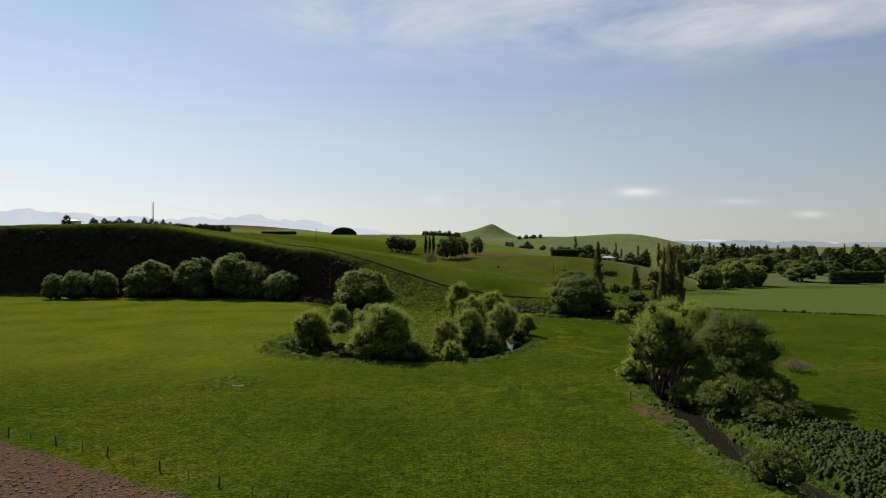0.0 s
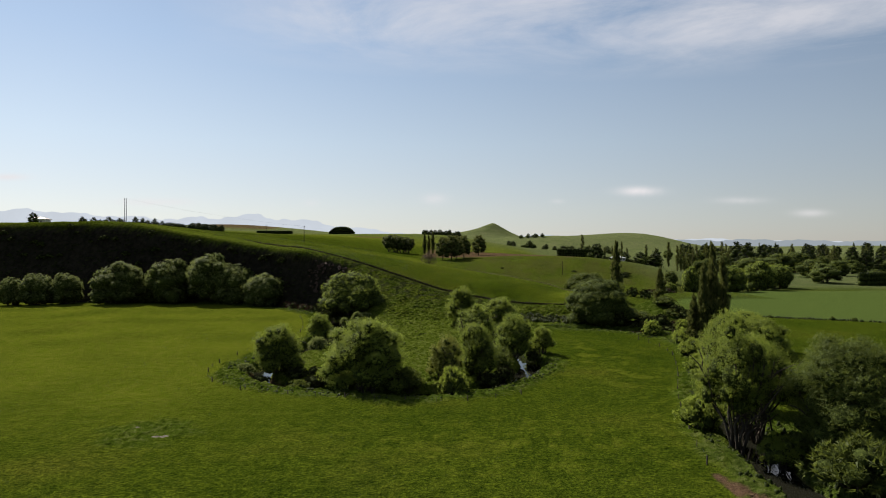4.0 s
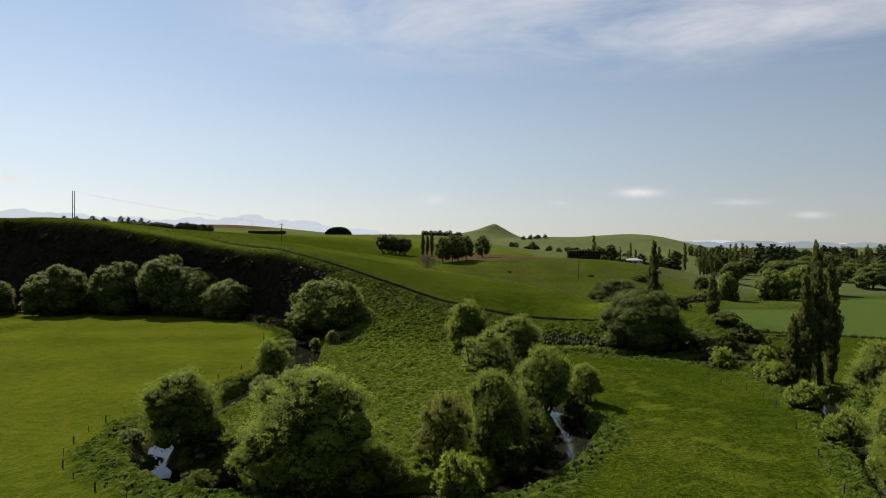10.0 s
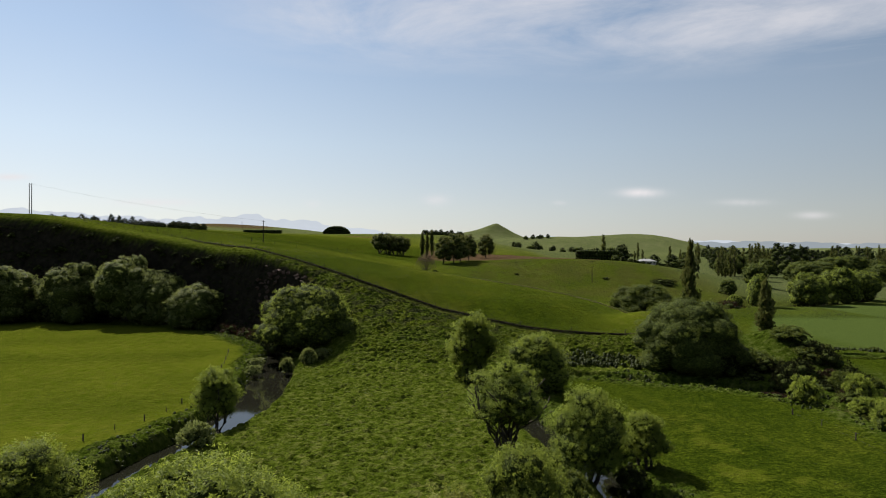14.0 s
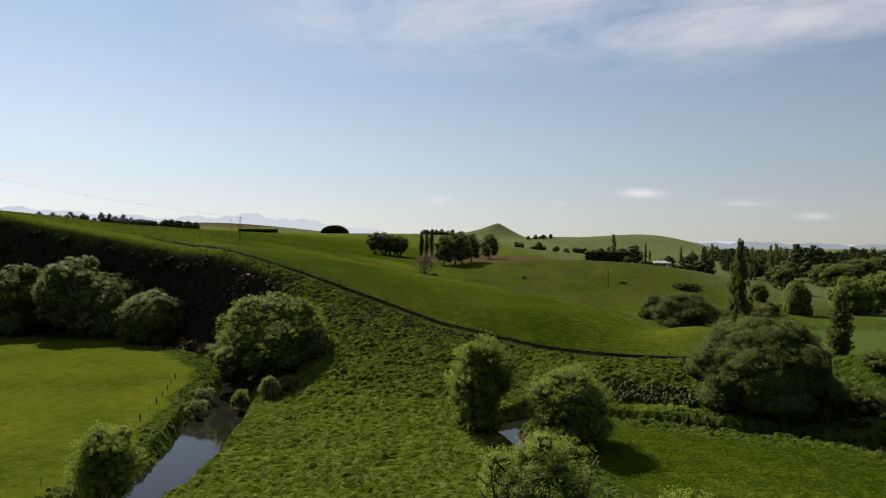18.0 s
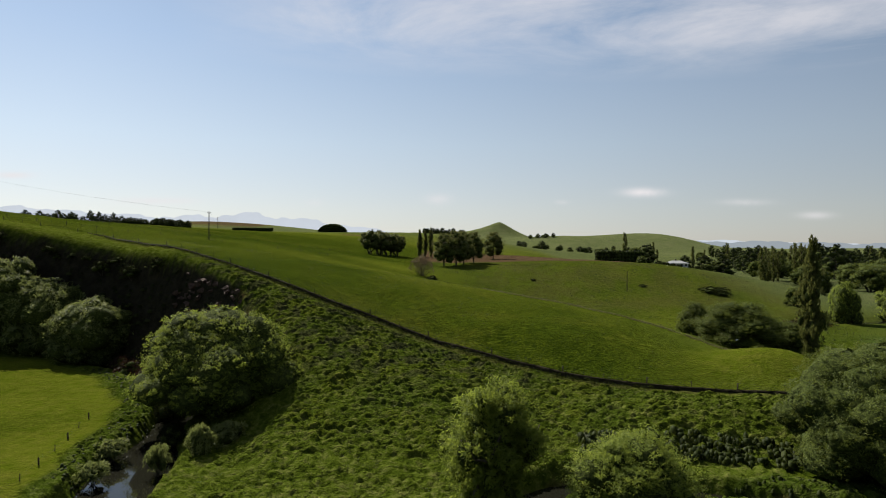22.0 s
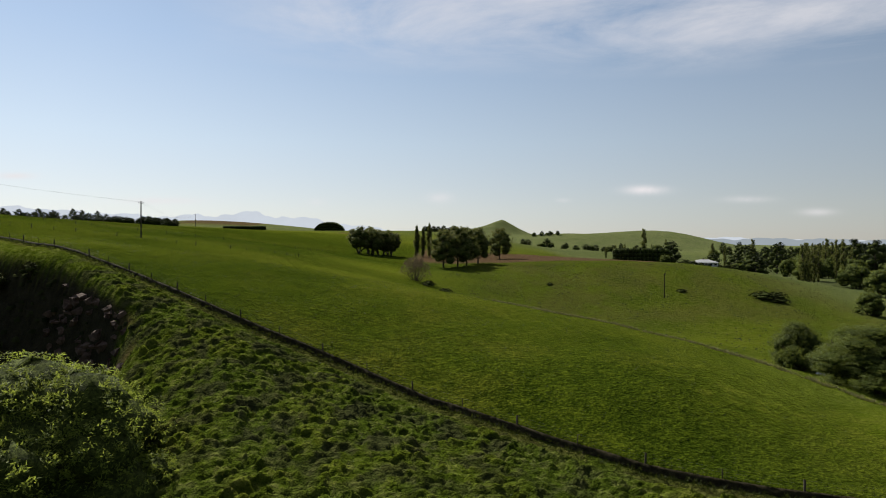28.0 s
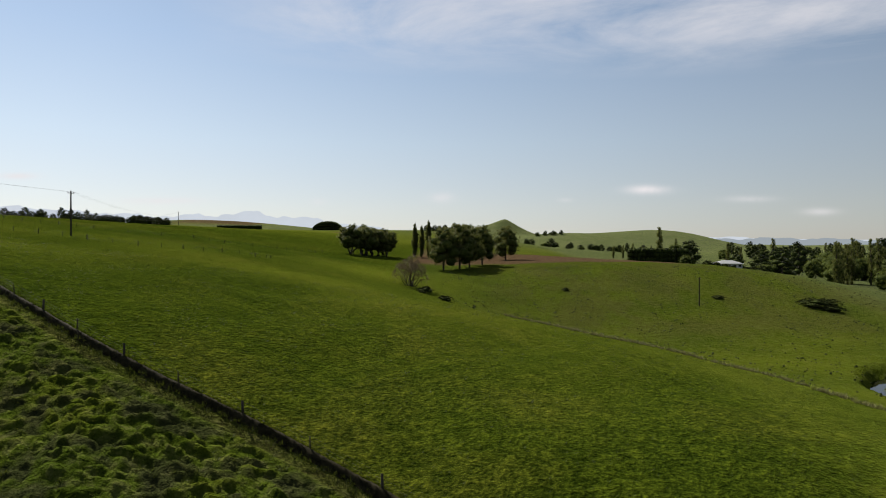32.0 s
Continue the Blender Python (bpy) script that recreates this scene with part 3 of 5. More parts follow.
col = mix(n, l, 0.5, r0.outputs[0], r1.outputs[0], "MULTIPLY")
rd = ramp(n, ((0.35, (0.58, 0.64, 0.6)), (0.65, (1.42, 1.34, 1.2))))
l.new(mid, rd.inputs[0])
col = mix(n, l, 0.8, col, rd.outputs[0], "MULTIPLY")
clump = noise_tex(n, l, 1.7, 2.0, 0.5)
rc = ramp(n, ((0.38, (0.36, 0.44, 0.38)), (0.47, (0.92, 0.92, 0.92)), (0.62, (1.55, 1.45, 1.25))))
l.new(clump, rc.inputs[0])
col = mix(n, l, 0.6, col, rc.outputs[0], "MULTIPLY")
rb = ramp(n, ((0.3, (0.036, 0.056, 0.0120)), (0.7, (0.054, 0.074, 0.0200))))
l.new(drift, rb.inputs[0])
col = mix(n, l, f_crop, col, rb.outputs[0])
rr = ramp(n, ((0.34, (0.0148, 0.0242, 0.0022)), (0.5, (0.0446, 0.0626, 0.0067)), (0.66, (0.0935, 0.1013, 0.0253))))
tus = noise_tex(n, l, 0.9, 7.0, 0.7)
l.new(tus, rr.inputs[0])
hl = n.new("ShaderNodeAttribute")
hl.attribute_name = "lush_and_shade"
col = mix(n, l, f_rough, col, rr.outputs[0])
# multiplied darker: lush growth, and in places shade put into the colour
col = mix(n, l, hl.outputs["Fac"], col, mix(n, l, 1.0, col, (0.66, 0.73, 0.82), "MULTIPLY"))
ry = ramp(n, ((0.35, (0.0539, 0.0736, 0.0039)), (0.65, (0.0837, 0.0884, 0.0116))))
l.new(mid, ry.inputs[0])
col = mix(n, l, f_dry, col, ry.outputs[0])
rs = ramp(n, ((0.3, (0.0281, 0.0163, 0.0096)), (0.55, (0.0651, 0.0400, 0.0252)), (0.75, (0.1110, 0.0777, 0.0533))))
furrow = noise_tex(n, l, 2.4, 6.0, 0.7, None, (0.5, 1.6, 1.0, -25))
l.new(furrow, rs.inputs[0])
col = mix(n, l, f_soil, col, rs.outputs[0])
# haze put into the colour: distant ground mixes to a pale grey-green
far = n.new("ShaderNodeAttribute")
far.attribute_name = "far_haze"
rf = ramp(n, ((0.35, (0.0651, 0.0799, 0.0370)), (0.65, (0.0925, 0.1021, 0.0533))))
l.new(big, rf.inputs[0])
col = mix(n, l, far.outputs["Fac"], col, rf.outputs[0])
# near-black mix: scrub litter, and shade put into the colour
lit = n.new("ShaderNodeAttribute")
lit.attribute_name = "litter_and_shade"
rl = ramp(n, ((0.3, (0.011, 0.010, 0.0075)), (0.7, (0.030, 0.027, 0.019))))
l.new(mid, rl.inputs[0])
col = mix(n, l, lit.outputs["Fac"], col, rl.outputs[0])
l.new(col, b.inputs["Base Color"])
hsum = n.new("ShaderNodeMath")
hsum.operation = "MULTIPLY_ADD"
l.new(fine, hsum.inputs[0])
hsum.inputs[1].default_value = 0.7
hs2 = n.new("ShaderNodeMath")
hs2.operation = "ADD"
l.new(tus, hs2.inputs[0])
l.new(clump, hs2.inputs[1])
l.new(hs2.outputs[0], hsum.inputs[2])
soft = n.new("ShaderNodeMath")
soft.operation = "MULTIPLY_ADD"
l.new(f_rough, soft.inputs[0])
soft.inputs[1].default_value, soft.inputs[2].default_value = 0.1, 0.5
bump(n, l, b, hsum.outputs[0], soft.outputs[0], 0.85)

ground = mesh_object("ground", np.stack((PX, PY, PZ), -1).reshape(-1, 3), grid_faces(*PX.shape), GROUND, True)
att = ground.data.color_attributes.new("cover", "FLOAT_COLOR", "POINT")
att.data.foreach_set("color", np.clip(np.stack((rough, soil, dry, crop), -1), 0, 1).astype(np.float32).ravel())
# bluff face: dark scrub floor, with the bluff's own shade painted in
litter_and_shade = smooth((share - 0.0) / 0.06) * (1 - smooth((share - 0.98 + 0.08 * waves(PX, PY, 9, 46)) / 0.08)) * smooth((-39 - PX + 2.5 * waves(PX, PY, 8, 41)) / 2.5) * (PY < 420)
# upper slope: dead grass tone, plus shade of the steep ground as colour
thatch_and_shade = smooth(0.25 + 2.2 * waves(PX, PY, 6.5, 81) + waves(PX, PY, 2.2, 82)) * smooth((share - 0.40) / 0.3) * smooth((under - 1.5) / 1.5) * (1 - smooth((PX - 8) / 25)) * (PX > -60)
litter_and_shade = np.maximum(litter_and_shade, 0.62 * thatch_and_shade)
# rank growth by the creek mixed a little darker
litter_and_shade = np.maximum(litter_and_shade, 0.2 * np.clip(rough, 0, 1) * (PX > 28) * (PY < 116) * (0.8 + 0.6 * waves(PX, PY, 4, 83)))
att = ground.data.attributes.new("litter_and_shade", "FLOAT", "POINT")
att.data.foreach_set("value", litter_and_shade.astype(np.float32).ravel())
# hilltop: greener grass, its dimmer look from above also put into colour
lush_and_shade = np.maximum(0.25 * hilltop * (1 - 0.6 * smooth((PX + 8) / 45)), 0.85 * np.clip(rough, 0, 1) * (share < 0) * ~inside_loop(PX, PY) * (PY < 300))
# rough slope mixed darker in patches
lush_and_shade = np.maximum(lush_and_shade, np.clip(rough, 0, 1) * smooth((share - 0.1) / 0.2) * (PY < 330) * (0.40 + 0.5 * waves(PX, PY, 13, 74)))
# knoll: olive grass, plus the shade of its sunless side as colour
lush_and_shade = np.maximum(lush_and_shade, 0.95 * smooth((PY - (338 + 2.2 * np.maximum(0, 30 - PX))) / 12.0) * (PY < 500) * (PX > -10) * (PX < 165))
lush_and_shade = np.maximum(lush_and_shade, 0.8 * smooth((7.5 - np.hypot((PX + 40) * 0.8, PY - 118) + 2.5 * waves(PX, PY, 6, 43)) / 4))
lush_and_shade = np.maximum(lush_and_shade, 0.55 * np.exp(-((PX + 9) / 5) ** 2 - ((PY - 84) / 24) ** 2) + 0.5 * smooth(1.6 * waves(PX, PY, 34, 73) - 0.25) * (share < 0) * (PY < 240))
track = np.interp(PX, (-110, -85, -65, -40, -25), (166, 158.5, 152.8, 145.5, 142))
lush_and_shade = np.maximum(lush_and_shade, 0.75 * (PX < -22) * (PX > -110) * smooth(1.2 - np.abs(PY - track + 1.5 * waves(PX, PY, 15, 71)) / 1.3) * smooth(0.7 + waves(PX, PY, 8, 72)))
att = ground.data.attributes.new("lush_and_shade", "FLOAT", "POINT")
att.data.foreach_set("value", lush_and_shade.astype(np.float32).ravel())
# share of the painted haze, growing with distance and over the valley
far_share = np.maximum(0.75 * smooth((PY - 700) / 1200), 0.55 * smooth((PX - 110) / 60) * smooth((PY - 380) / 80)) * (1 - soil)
att = ground.data.attributes.new("far_haze", "FLOAT", "POINT")
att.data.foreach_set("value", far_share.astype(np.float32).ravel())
gloss = 0.12 - 0.08 * np.clip(rough, 0, 1) + 0.16 * hilltop
att = ground.data.attributes.new("blade_gloss", "FLOAT", "POINT")
att.data.foreach_set("value", gloss.astype(np.float32).ravel())
tagged(ground, "rolling green pasture with rank tussocky banks and slopes", "ground", kind="structure")

# the creek's water
WATER, n, l, b = material("creek_water", 0.04, 0.5)
b.inputs["Base Color"].default_value = (0.010, 0.010, 0.007, 1)
b.inputs["IOR"].default_value = 1.33
wv = noise_tex(n, l, 1.6, 3.0, 0.5)
bump(n, l, b, wv, 0.05, 0.02)


def ribbon(line, half):
    t = np.gradient(line, axis=0)
    t /= np.linalg.norm(t, axis=1)[:, None]
    side = np.stack((-t[:, 1], t[:, 0]), -1)
    cols = [line + side * half * k for k in np.linspace(-1, 1, 5)]
    return np.stack(cols, 1)


for line, half, level in ((CREEK[::2], 5.2, -1.6), (FAR_CREEK[::2], 5.0, -0.7)):
    rib = ribbon(line, half)
    v = np.concatenate((rib, np.full(rib.shape[:2] + (1,), level)), -1).reshape(-1, 3)
    w = mesh_object("water", v, grid_faces(*rib.shape[:2]), WATER, True)
    tagged(w, "still dark creek water reflecting the pale sky", "water", kind="structure")


# ---- distance: blue ranges behind everything ----
def range_backdrop(name, y, profile, color, seed, label):
    rng = np.random.RandomState(seed)
    xs = np.linspace(profile[0][0], profile[-1][0], 320)
    zs = np.interp(xs, [p[0] for p in profile], [p[1] for p in profile])
    amp = np.interp(xs, [p[0] for p in profile], [p[2] for p in profile])
    zs = zs - 1.6 * amp
    for k in range(1, 7):
        zs = zs + 1.7 * amp * np.abs(np.sin(xs / 190.0 * k * 1.37 + rng.uniform(0, 6))) / k ** 1.1
    v = np.stack((np.stack((xs, np.full(320, y), np.full(320, -60.0)), -1), np.stack((xs, np.full(320, y + 90.0), zs), -1)), 0).reshape(-1, 3)
    # unlit glowing sheet; the haze of distance is in its pale colour
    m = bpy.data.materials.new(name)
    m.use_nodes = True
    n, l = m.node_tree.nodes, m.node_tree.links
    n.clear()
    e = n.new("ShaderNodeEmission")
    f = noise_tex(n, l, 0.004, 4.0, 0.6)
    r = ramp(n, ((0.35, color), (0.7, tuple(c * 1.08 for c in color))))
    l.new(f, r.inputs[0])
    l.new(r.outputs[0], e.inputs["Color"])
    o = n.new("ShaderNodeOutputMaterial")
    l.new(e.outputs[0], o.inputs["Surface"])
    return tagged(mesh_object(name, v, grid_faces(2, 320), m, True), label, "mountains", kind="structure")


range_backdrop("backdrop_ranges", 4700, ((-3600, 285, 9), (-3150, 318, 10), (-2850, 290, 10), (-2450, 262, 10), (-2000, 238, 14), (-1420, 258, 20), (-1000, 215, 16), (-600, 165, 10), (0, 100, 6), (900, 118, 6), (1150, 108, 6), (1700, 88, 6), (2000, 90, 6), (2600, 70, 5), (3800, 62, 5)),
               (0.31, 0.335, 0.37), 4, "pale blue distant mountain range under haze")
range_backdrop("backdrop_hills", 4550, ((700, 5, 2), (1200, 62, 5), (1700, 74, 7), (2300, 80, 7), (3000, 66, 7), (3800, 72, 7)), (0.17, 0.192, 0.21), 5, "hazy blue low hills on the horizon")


# ---- plants: builders ----
def tube(points, radii, sides=6):
    p = np.array(points, float)
    t = np.gradient(p, axis=0)
    t /= np.linalg.norm(t, axis=1)[:, None] + 1e-9
    ref = np.where(np.abs(t[:, 2:3]) > 0.9, np.array([[1.0, 0, 0]]), np.array([[0, 0, 1.0]]))
    u = np.cross(t, ref)
    u /= np.linalg.norm(u, axis=1)[:, None] + 1e-9
    w = np.cross(t, u)
    a = np.linspace(0, 2 * math.pi, sides, endpoint=False)
    ring = u[:, None] * np.cos(a)[None, :, None] + w[:, None] * np.sin(a)[None, :, None]
    v = (p[:, None] + ring * np.array(radii)[:, None, None]).reshape(-1, 3)
    i = np.arange(len(p) * sides).reshape(len(p), sides)
    j = np.roll(i, -1, axis=1)
    return v, np.stack((i[:-1], j[:-1], j[1:], i[1:]), -1).reshape(-1, 4)


def join(chunks):
    vs, fs, k = [], [], 0
    for v, f in chunks:
        vs.append(v)
        fs.append(f + k)
        k += len(v)
    return np.concatenate(vs), np.concatenate(fs)


def leaf_quads(rng, centre, way, length, width, facing):
    """Slender leaves: each from its stalk along 'way', its blade turned roughly to 'facing'."""
    n = len(centre)
    way = way / (np.linalg.norm(way, axis=1)[:, None] + 1e-9)
    side = np.cross(way, facing + 0.35 * rng.normal(size=(n, 3)))
    side /= np.linalg.norm(side, axis=1)[:, None] + 1e-9
    le = (length * rng.uniform(0.6, 1.35, n))[:, None]
    wi = (width * rng.uniform(0.7, 1.3, n))[:, None]
    v = np.stack((centre - side * wi, centre + side * wi, centre + way * le), 1).reshape(-1, 3)
    return v, np.arange(3 * n).reshape(n, 3)


def sphere_dirs(rng, n):
    d = rng.normal(size=(n, 3))
    return d / np.linalg.norm(d, axis=1)[:, None]


def core(c, r, rng, rings=7, seg=11):
    """An uneven closed clump: the dense mass of a lobe, or a stone."""
    th = np.linspace(0, math.pi, rings)
    ph = np.linspace(0, 2 * math.pi, seg, endpoint=False)
    d = np.stack((np.sin(th)[:, None] * np.cos(ph), np.sin(th)[:, None] * np.sin(ph), np.cos(th)[:, None] * np.ones(seg)), -1)
    v = (c + d * r * rng.uniform(0.82, 1.1, (rings, seg, 1))).reshape(-1, 3)
    i = np.arange(rings * seg).reshape(rings, seg)
    j = np.roll(i, -1, axis=1)
    a, b, c, d = i[:-1].ravel(), i[1:].ravel(), j[1:].ravel(), j[:-1].ravel()
    return v, np.concatenate((np.stack((a, b, c), -1), np.stack((a, c, d), -1)))


INNER = {}


def leafy(rng, lobes, per_lobe, length, width, droop=0.0, upright=0.0, cores=0.62, top_only=0.25, deep=0.78):
    chunks, inner = [], []
    for c, r in lobes:
        r = np.asarray(r, float) * np.ones(3)
        n = int(per_lobe * rng.uniform(0.85, 1.15))
        d = sphere_dirs(rng, n)
        d[:, 2] = np.where((d[:, 2] < -0.2) & (rng.rand(n) > top_only), -d[:, 2], d[:, 2])
        # twigs: leaves stand in sprays, so that the outline is uneven
        sprays = sphere_dirs(rng, max(8, n // 24))
        near = np.argmax(d @ sprays.T, axis=1)
        d = d * 0.55 + sprays[near] * 0.45
        d /= np.linalg.norm(d, axis=1)[:, None]
        reach = rng.uniform(deep, 1.02, n) ** 0.8 * (0.86 + 0.34 * rng.rand(len(sprays))[near])
        centre = c + d * r * reach[:, None]
        way = rng.normal(size=(n, 3))
        way -= d * np.sum(way * d, axis=1)[:, None]
        way = way / (np.linalg.norm(way, axis=1)[:, None] + 1e-9) * 0.8 + d * 0.5
        way[:, 2] += upright - droop
        chunks.append(leaf_quads(rng, centre, way, length, width, d))
        if cores:
            inner.append(core(c, r * cores, rng))
    INNER["faces"] = sum(len(f) for v, f in inner)
    return join(chunks + inner)


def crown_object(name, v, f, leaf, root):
    """Leaves outside, a filler mass within that has the crown's inner shade in its colour."""
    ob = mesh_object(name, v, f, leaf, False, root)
    ob.data.materials.append(SHADED_LEAVES)
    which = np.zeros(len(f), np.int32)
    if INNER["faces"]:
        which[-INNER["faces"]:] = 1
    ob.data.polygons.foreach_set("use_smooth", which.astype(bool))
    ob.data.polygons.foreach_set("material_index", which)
    return ob


def thing(name, label, category, group="", kind=""):
    ob = new(name)
    ob.empty_display_size = 0.3
    return tagged(ob, label, category, group, kind)


def bent(rng, a, b, n=5, wob=0.06):
    a, b = np.array(a, float), np.array(b, float)
    t = np.linspace(0, 1, n)[:, None]
    p = a + (b - a) * t
    k = np.linalg.norm(b - a) * wob
    p[1:-1] += rng.normal(size=(n - 2, 3)) * k
    return p


def willow(name, seed, h, w, leaf, label, category="tree", lobes=30, per_lobe=300, length=0.5, width=0.12, stems=6, low=0.62, droop=0.15, cores=0.62, shape=1.0, spread=0.34, thick=0.028, deep=0.78):
    """A many-stemmed round tree: stems from near the ground, a domed crown in billows."""
    rng = np.random.RandomState(seed)
    root = thing(name, label, category)
    limbs, tips = [], []
    for k in range(stems):
        a = k / stems * 6.283 + rng.uniform(-0.4, 0.4)
        reach = rng.uniform(0.18, spread) * w
        base = (0.05 * w * math.cos(a), 0.05 * w * math.sin(a), -0.6)
        tip = (reach * math.cos(a), reach * math.sin(a), h * rng.uniform(0.5, 0.72))
        p = bent(rng, base, tip, 6, 0.05)
        limbs.append(tube(p, np.linspace(thick * h, min(0.007, thick * 0.5) * h, 6), 5 if per_lobe < 300 else 7))
        tips.append(p)
        for _ in range(3):
            q0 = p[rng.randint(2, 5)]
            d = sphere_dirs(rng, 1)[0]
            d[2] = abs(d[2]) + 0.4
            limbs.append(tube(bent(rng, q0, q0 + d * 0.20 * h, 4, 0.06), np.linspace(0.010 * h, 0.003 * h, 4), 5))
    v, f = join(limbs)
    mesh_object("trunk", v, f, BARK, True, root)
    spots = []
    p1, p2 = rng.uniform(0, 6.283, 2)
    for k in range(lobes):
        u = (k + 0.5) / lobes
        zz = 1 - (1 + low) * u * 0.98
        zz = max(zz, -0.75)
        rad = math.sqrt(max(0.0, 1 - max(zz, 0.0) ** 2)) * (0.46 + 0.64 * rng.rand())
        a = k * 2.39996 + rng.uniform(-0.3, 0.3)
        rad *= 1 + 0.13 * math.sin(a + p1) + 0.10 * math.sin(2 * a + p2)
        size = rng.uniform(0.11, 0.235) * (1.0 if zz > 0 else 0.85)
        c = np.array([rad * math.cos(a) * (0.5 - size * 0.9) * w, rad * math.sin(a) * (0.5 - size * 0.9) * w, h * (0.40 + (0.58 - size * 0.75) * zz * shape * rng.uniform(0.74, 1.12))])
        spots.append((c, np.array([size * w * 1.05, size * w * 1.05, size * 0.5 * (w + h) * 0.95])))
    spots.append((np.array([0, 0, 0.45 * h]), np.array([0.26 * w, 0.26 * w, 0.30 * h])))
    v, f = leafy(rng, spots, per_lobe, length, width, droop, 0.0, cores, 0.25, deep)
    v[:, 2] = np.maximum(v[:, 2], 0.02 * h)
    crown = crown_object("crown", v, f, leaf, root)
    return root


def poplar(name, seed, h, w, leaf, label, per_lobe=150, levels=16, length=0.6, width=0.15, around=4):
    """A columnar tree: a straight trunk, steep branches close to it, a narrow ragged crown."""
    rng = np.random.RandomState(seed)
    root = thing(name, label, "tree")
    limbs = [tube(bent(rng, (0, 0, -0.5), (0, 0, h * 0.93), 8, 0.004), np.linspace(0.020 * h, 0.003 * h, 8), 7)]
    spots = []
    for k in range(levels):
        u = (k + 0.4) / levels
        rad = 0.5 * w * (min(1.0, 0.45 + 1.3 * u) * (1 - 0.9 * u ** 5) * (0.55 + 0.6 * rng.rand()) + 0.10)
        for m in range(around if u < 0.7 else around - 1):
            a = rng.uniform(0, 6.283)
            z = h * (0.07 + 0.88 * u) + rng.uniform(-0.02, 0.02) * h
            off = rad * rng.uniform(0.2, 0.75)
            c = np.array([off * math.cos(a), off * math.sin(a), z])
            spots.append((c, np.array([rad * 0.42, rad * 0.42, h * 0.07])))
            limbs.append(tube(bent(rng, (0, 0, max(0.3, z - 0.13 * h)), c + (0, 0, 0.02 * h), 3, 0.02), (0.006 * h, 0.004 * h, 0.001 * h), 4))
    v, f = join(limbs)
    mesh_object("trunk", v, f, BARK, True, root)
    v, f = leafy(rng, spots, per_lobe, length, width, 0.0, 1.1, 0.5, 0.6)
    crown_object("crown", v, f, leaf, root)
    return root


def pine(name, seed, h, w, leaf, label, lobes=14, per_lobe=110, clear=0.3, length=0.8, width=0.22):
    """A tree on a clear trunk with tiers of uneven masses above it."""
    rng = np.random.RandomState(seed)
    root = thing(name, label, "tree")
    limbs = [tube(bent(rng, (0, 0, -0.5), (rng.uniform(-0.03, 0.03) * h, 0, h * 0.9), 6, 0.012), np.linspace(0.024 * h, 0.005 * h, 6), 7)]
    spots = []
    for k in range(lobes):
        u = (k + 0.5) / lobes
        z = h * (clear + (0.97 - clear) * u)
        rad = 0.5 * w * math.sin(math.pi * min(1, 0.25 + 0.72 * u)) ** 0.7
        a = k * 2.4 + rng.uniform(-0.5, 0.5)
        c = np.array([rad * 0.62 * math.cos(a), rad * 0.62 * math.sin(a), z - 0.05 * h])
        s = rng.uniform(0.38, 0.58) * rad + 0.05 * w
        spots.append((c, np.array([s, s, s * 0.75])))
        limbs.append(tube(bent(rng, (0, 0, z - 0.14 * h), c, 4, 0.05), np.linspace(0.008 * h, 0.003 * h, 4), 5))
    v, f = join(limbs)
    mesh_object("trunk", v, f, BARK, True, root)
    v, f = leafy(rng, spots, per_lobe, length, width, 0.0, 0.2, 0.62, 0.5)
    crown_object("crown", v, f, leaf, root)
    return root


def bush(name, seed, h, w, leaf, label, lobes=11, per_lobe=420, length=0.38, width=0.06, cores=0.6):
    rng = np.random.RandomState(seed)
    root = thing(name, label, "shrub")
    spots, limbs = [], []
    for k in range(lobes):
        a = k * 2.4
        rad = 0.34 * w * math.sqrt((k + 0.3) / lobes)
        s = rng.uniform(0.20, 0.30)
        c = np.array([rad * math.cos(a), rad * math.sin(a), h * (0.72 - 0.45 * (rad / (0.34 * w)) ** 2) * rng.uniform(0.75, 1.05)])
        spots.append((c, np.array([s * w, s * w, s * h * 1.15])))
        limbs.append(tube(bent(rng, (rad * 0.2 * math.cos(a), rad * 0.2 * math.sin(a), -0.4), c, 4, 0.05), np.linspace(0.02 * h, 0.006 * h, 4), 5))
    v, f = join(limbs)
    mesh_object("trunk", v, f, BARK, True, root)
    v, f = leafy(rng, spots, per_lobe, length, width, 0.0, 0.35, cores, 0.3)
    v[:, 2] = np.maximum(v[:, 2], 0.0)
    crown_object("foliage", v, f, leaf, root)
    return root


used = set()


def plant(proto, x, y, sx=1.0, sz=None, turn=0.0, sink=0.25, label="", z=None, group="", leaf=None):
    """Sets a tree or bush on the ground, the first time itself, then as a copy."""
    zz = max(ground_z(x, y), -1.0) - sink if z is None else z
    sz = sx if sz is None else sz
    m = pose(x, y, zz, 0, 0, turn) @ Matrix.Diagonal((sx, sx, sz, 1))
    if proto.name not in used:
        used.add(proto.name)
        proto.matrix_basis = m
        ob = proto
    else:
        keep = proto.matrix_basis.copy()
        proto.matrix_basis = Matrix.Identity(4)
        ob = copy_thing(proto, m)
        proto.matrix_basis = keep
    if label or group:
        tagged(ob, label, group=group)
    if leaf:
        for c in ob.children:
            if c.name.startswith(("crown", "foliage")):
                c.material_slots[0].link = "OBJECT"
                c.material_slots[0].material = leaf
    return ob


# ---- trees of the creek ----
W1 = willow("willow_tree", 11, 14.0, 14.0, WILLOW, "spreading green willow beside the creek", lobes=48, per_lobe=2300, length=0.22, width=0.042, cores=0.56, deep=0.45)
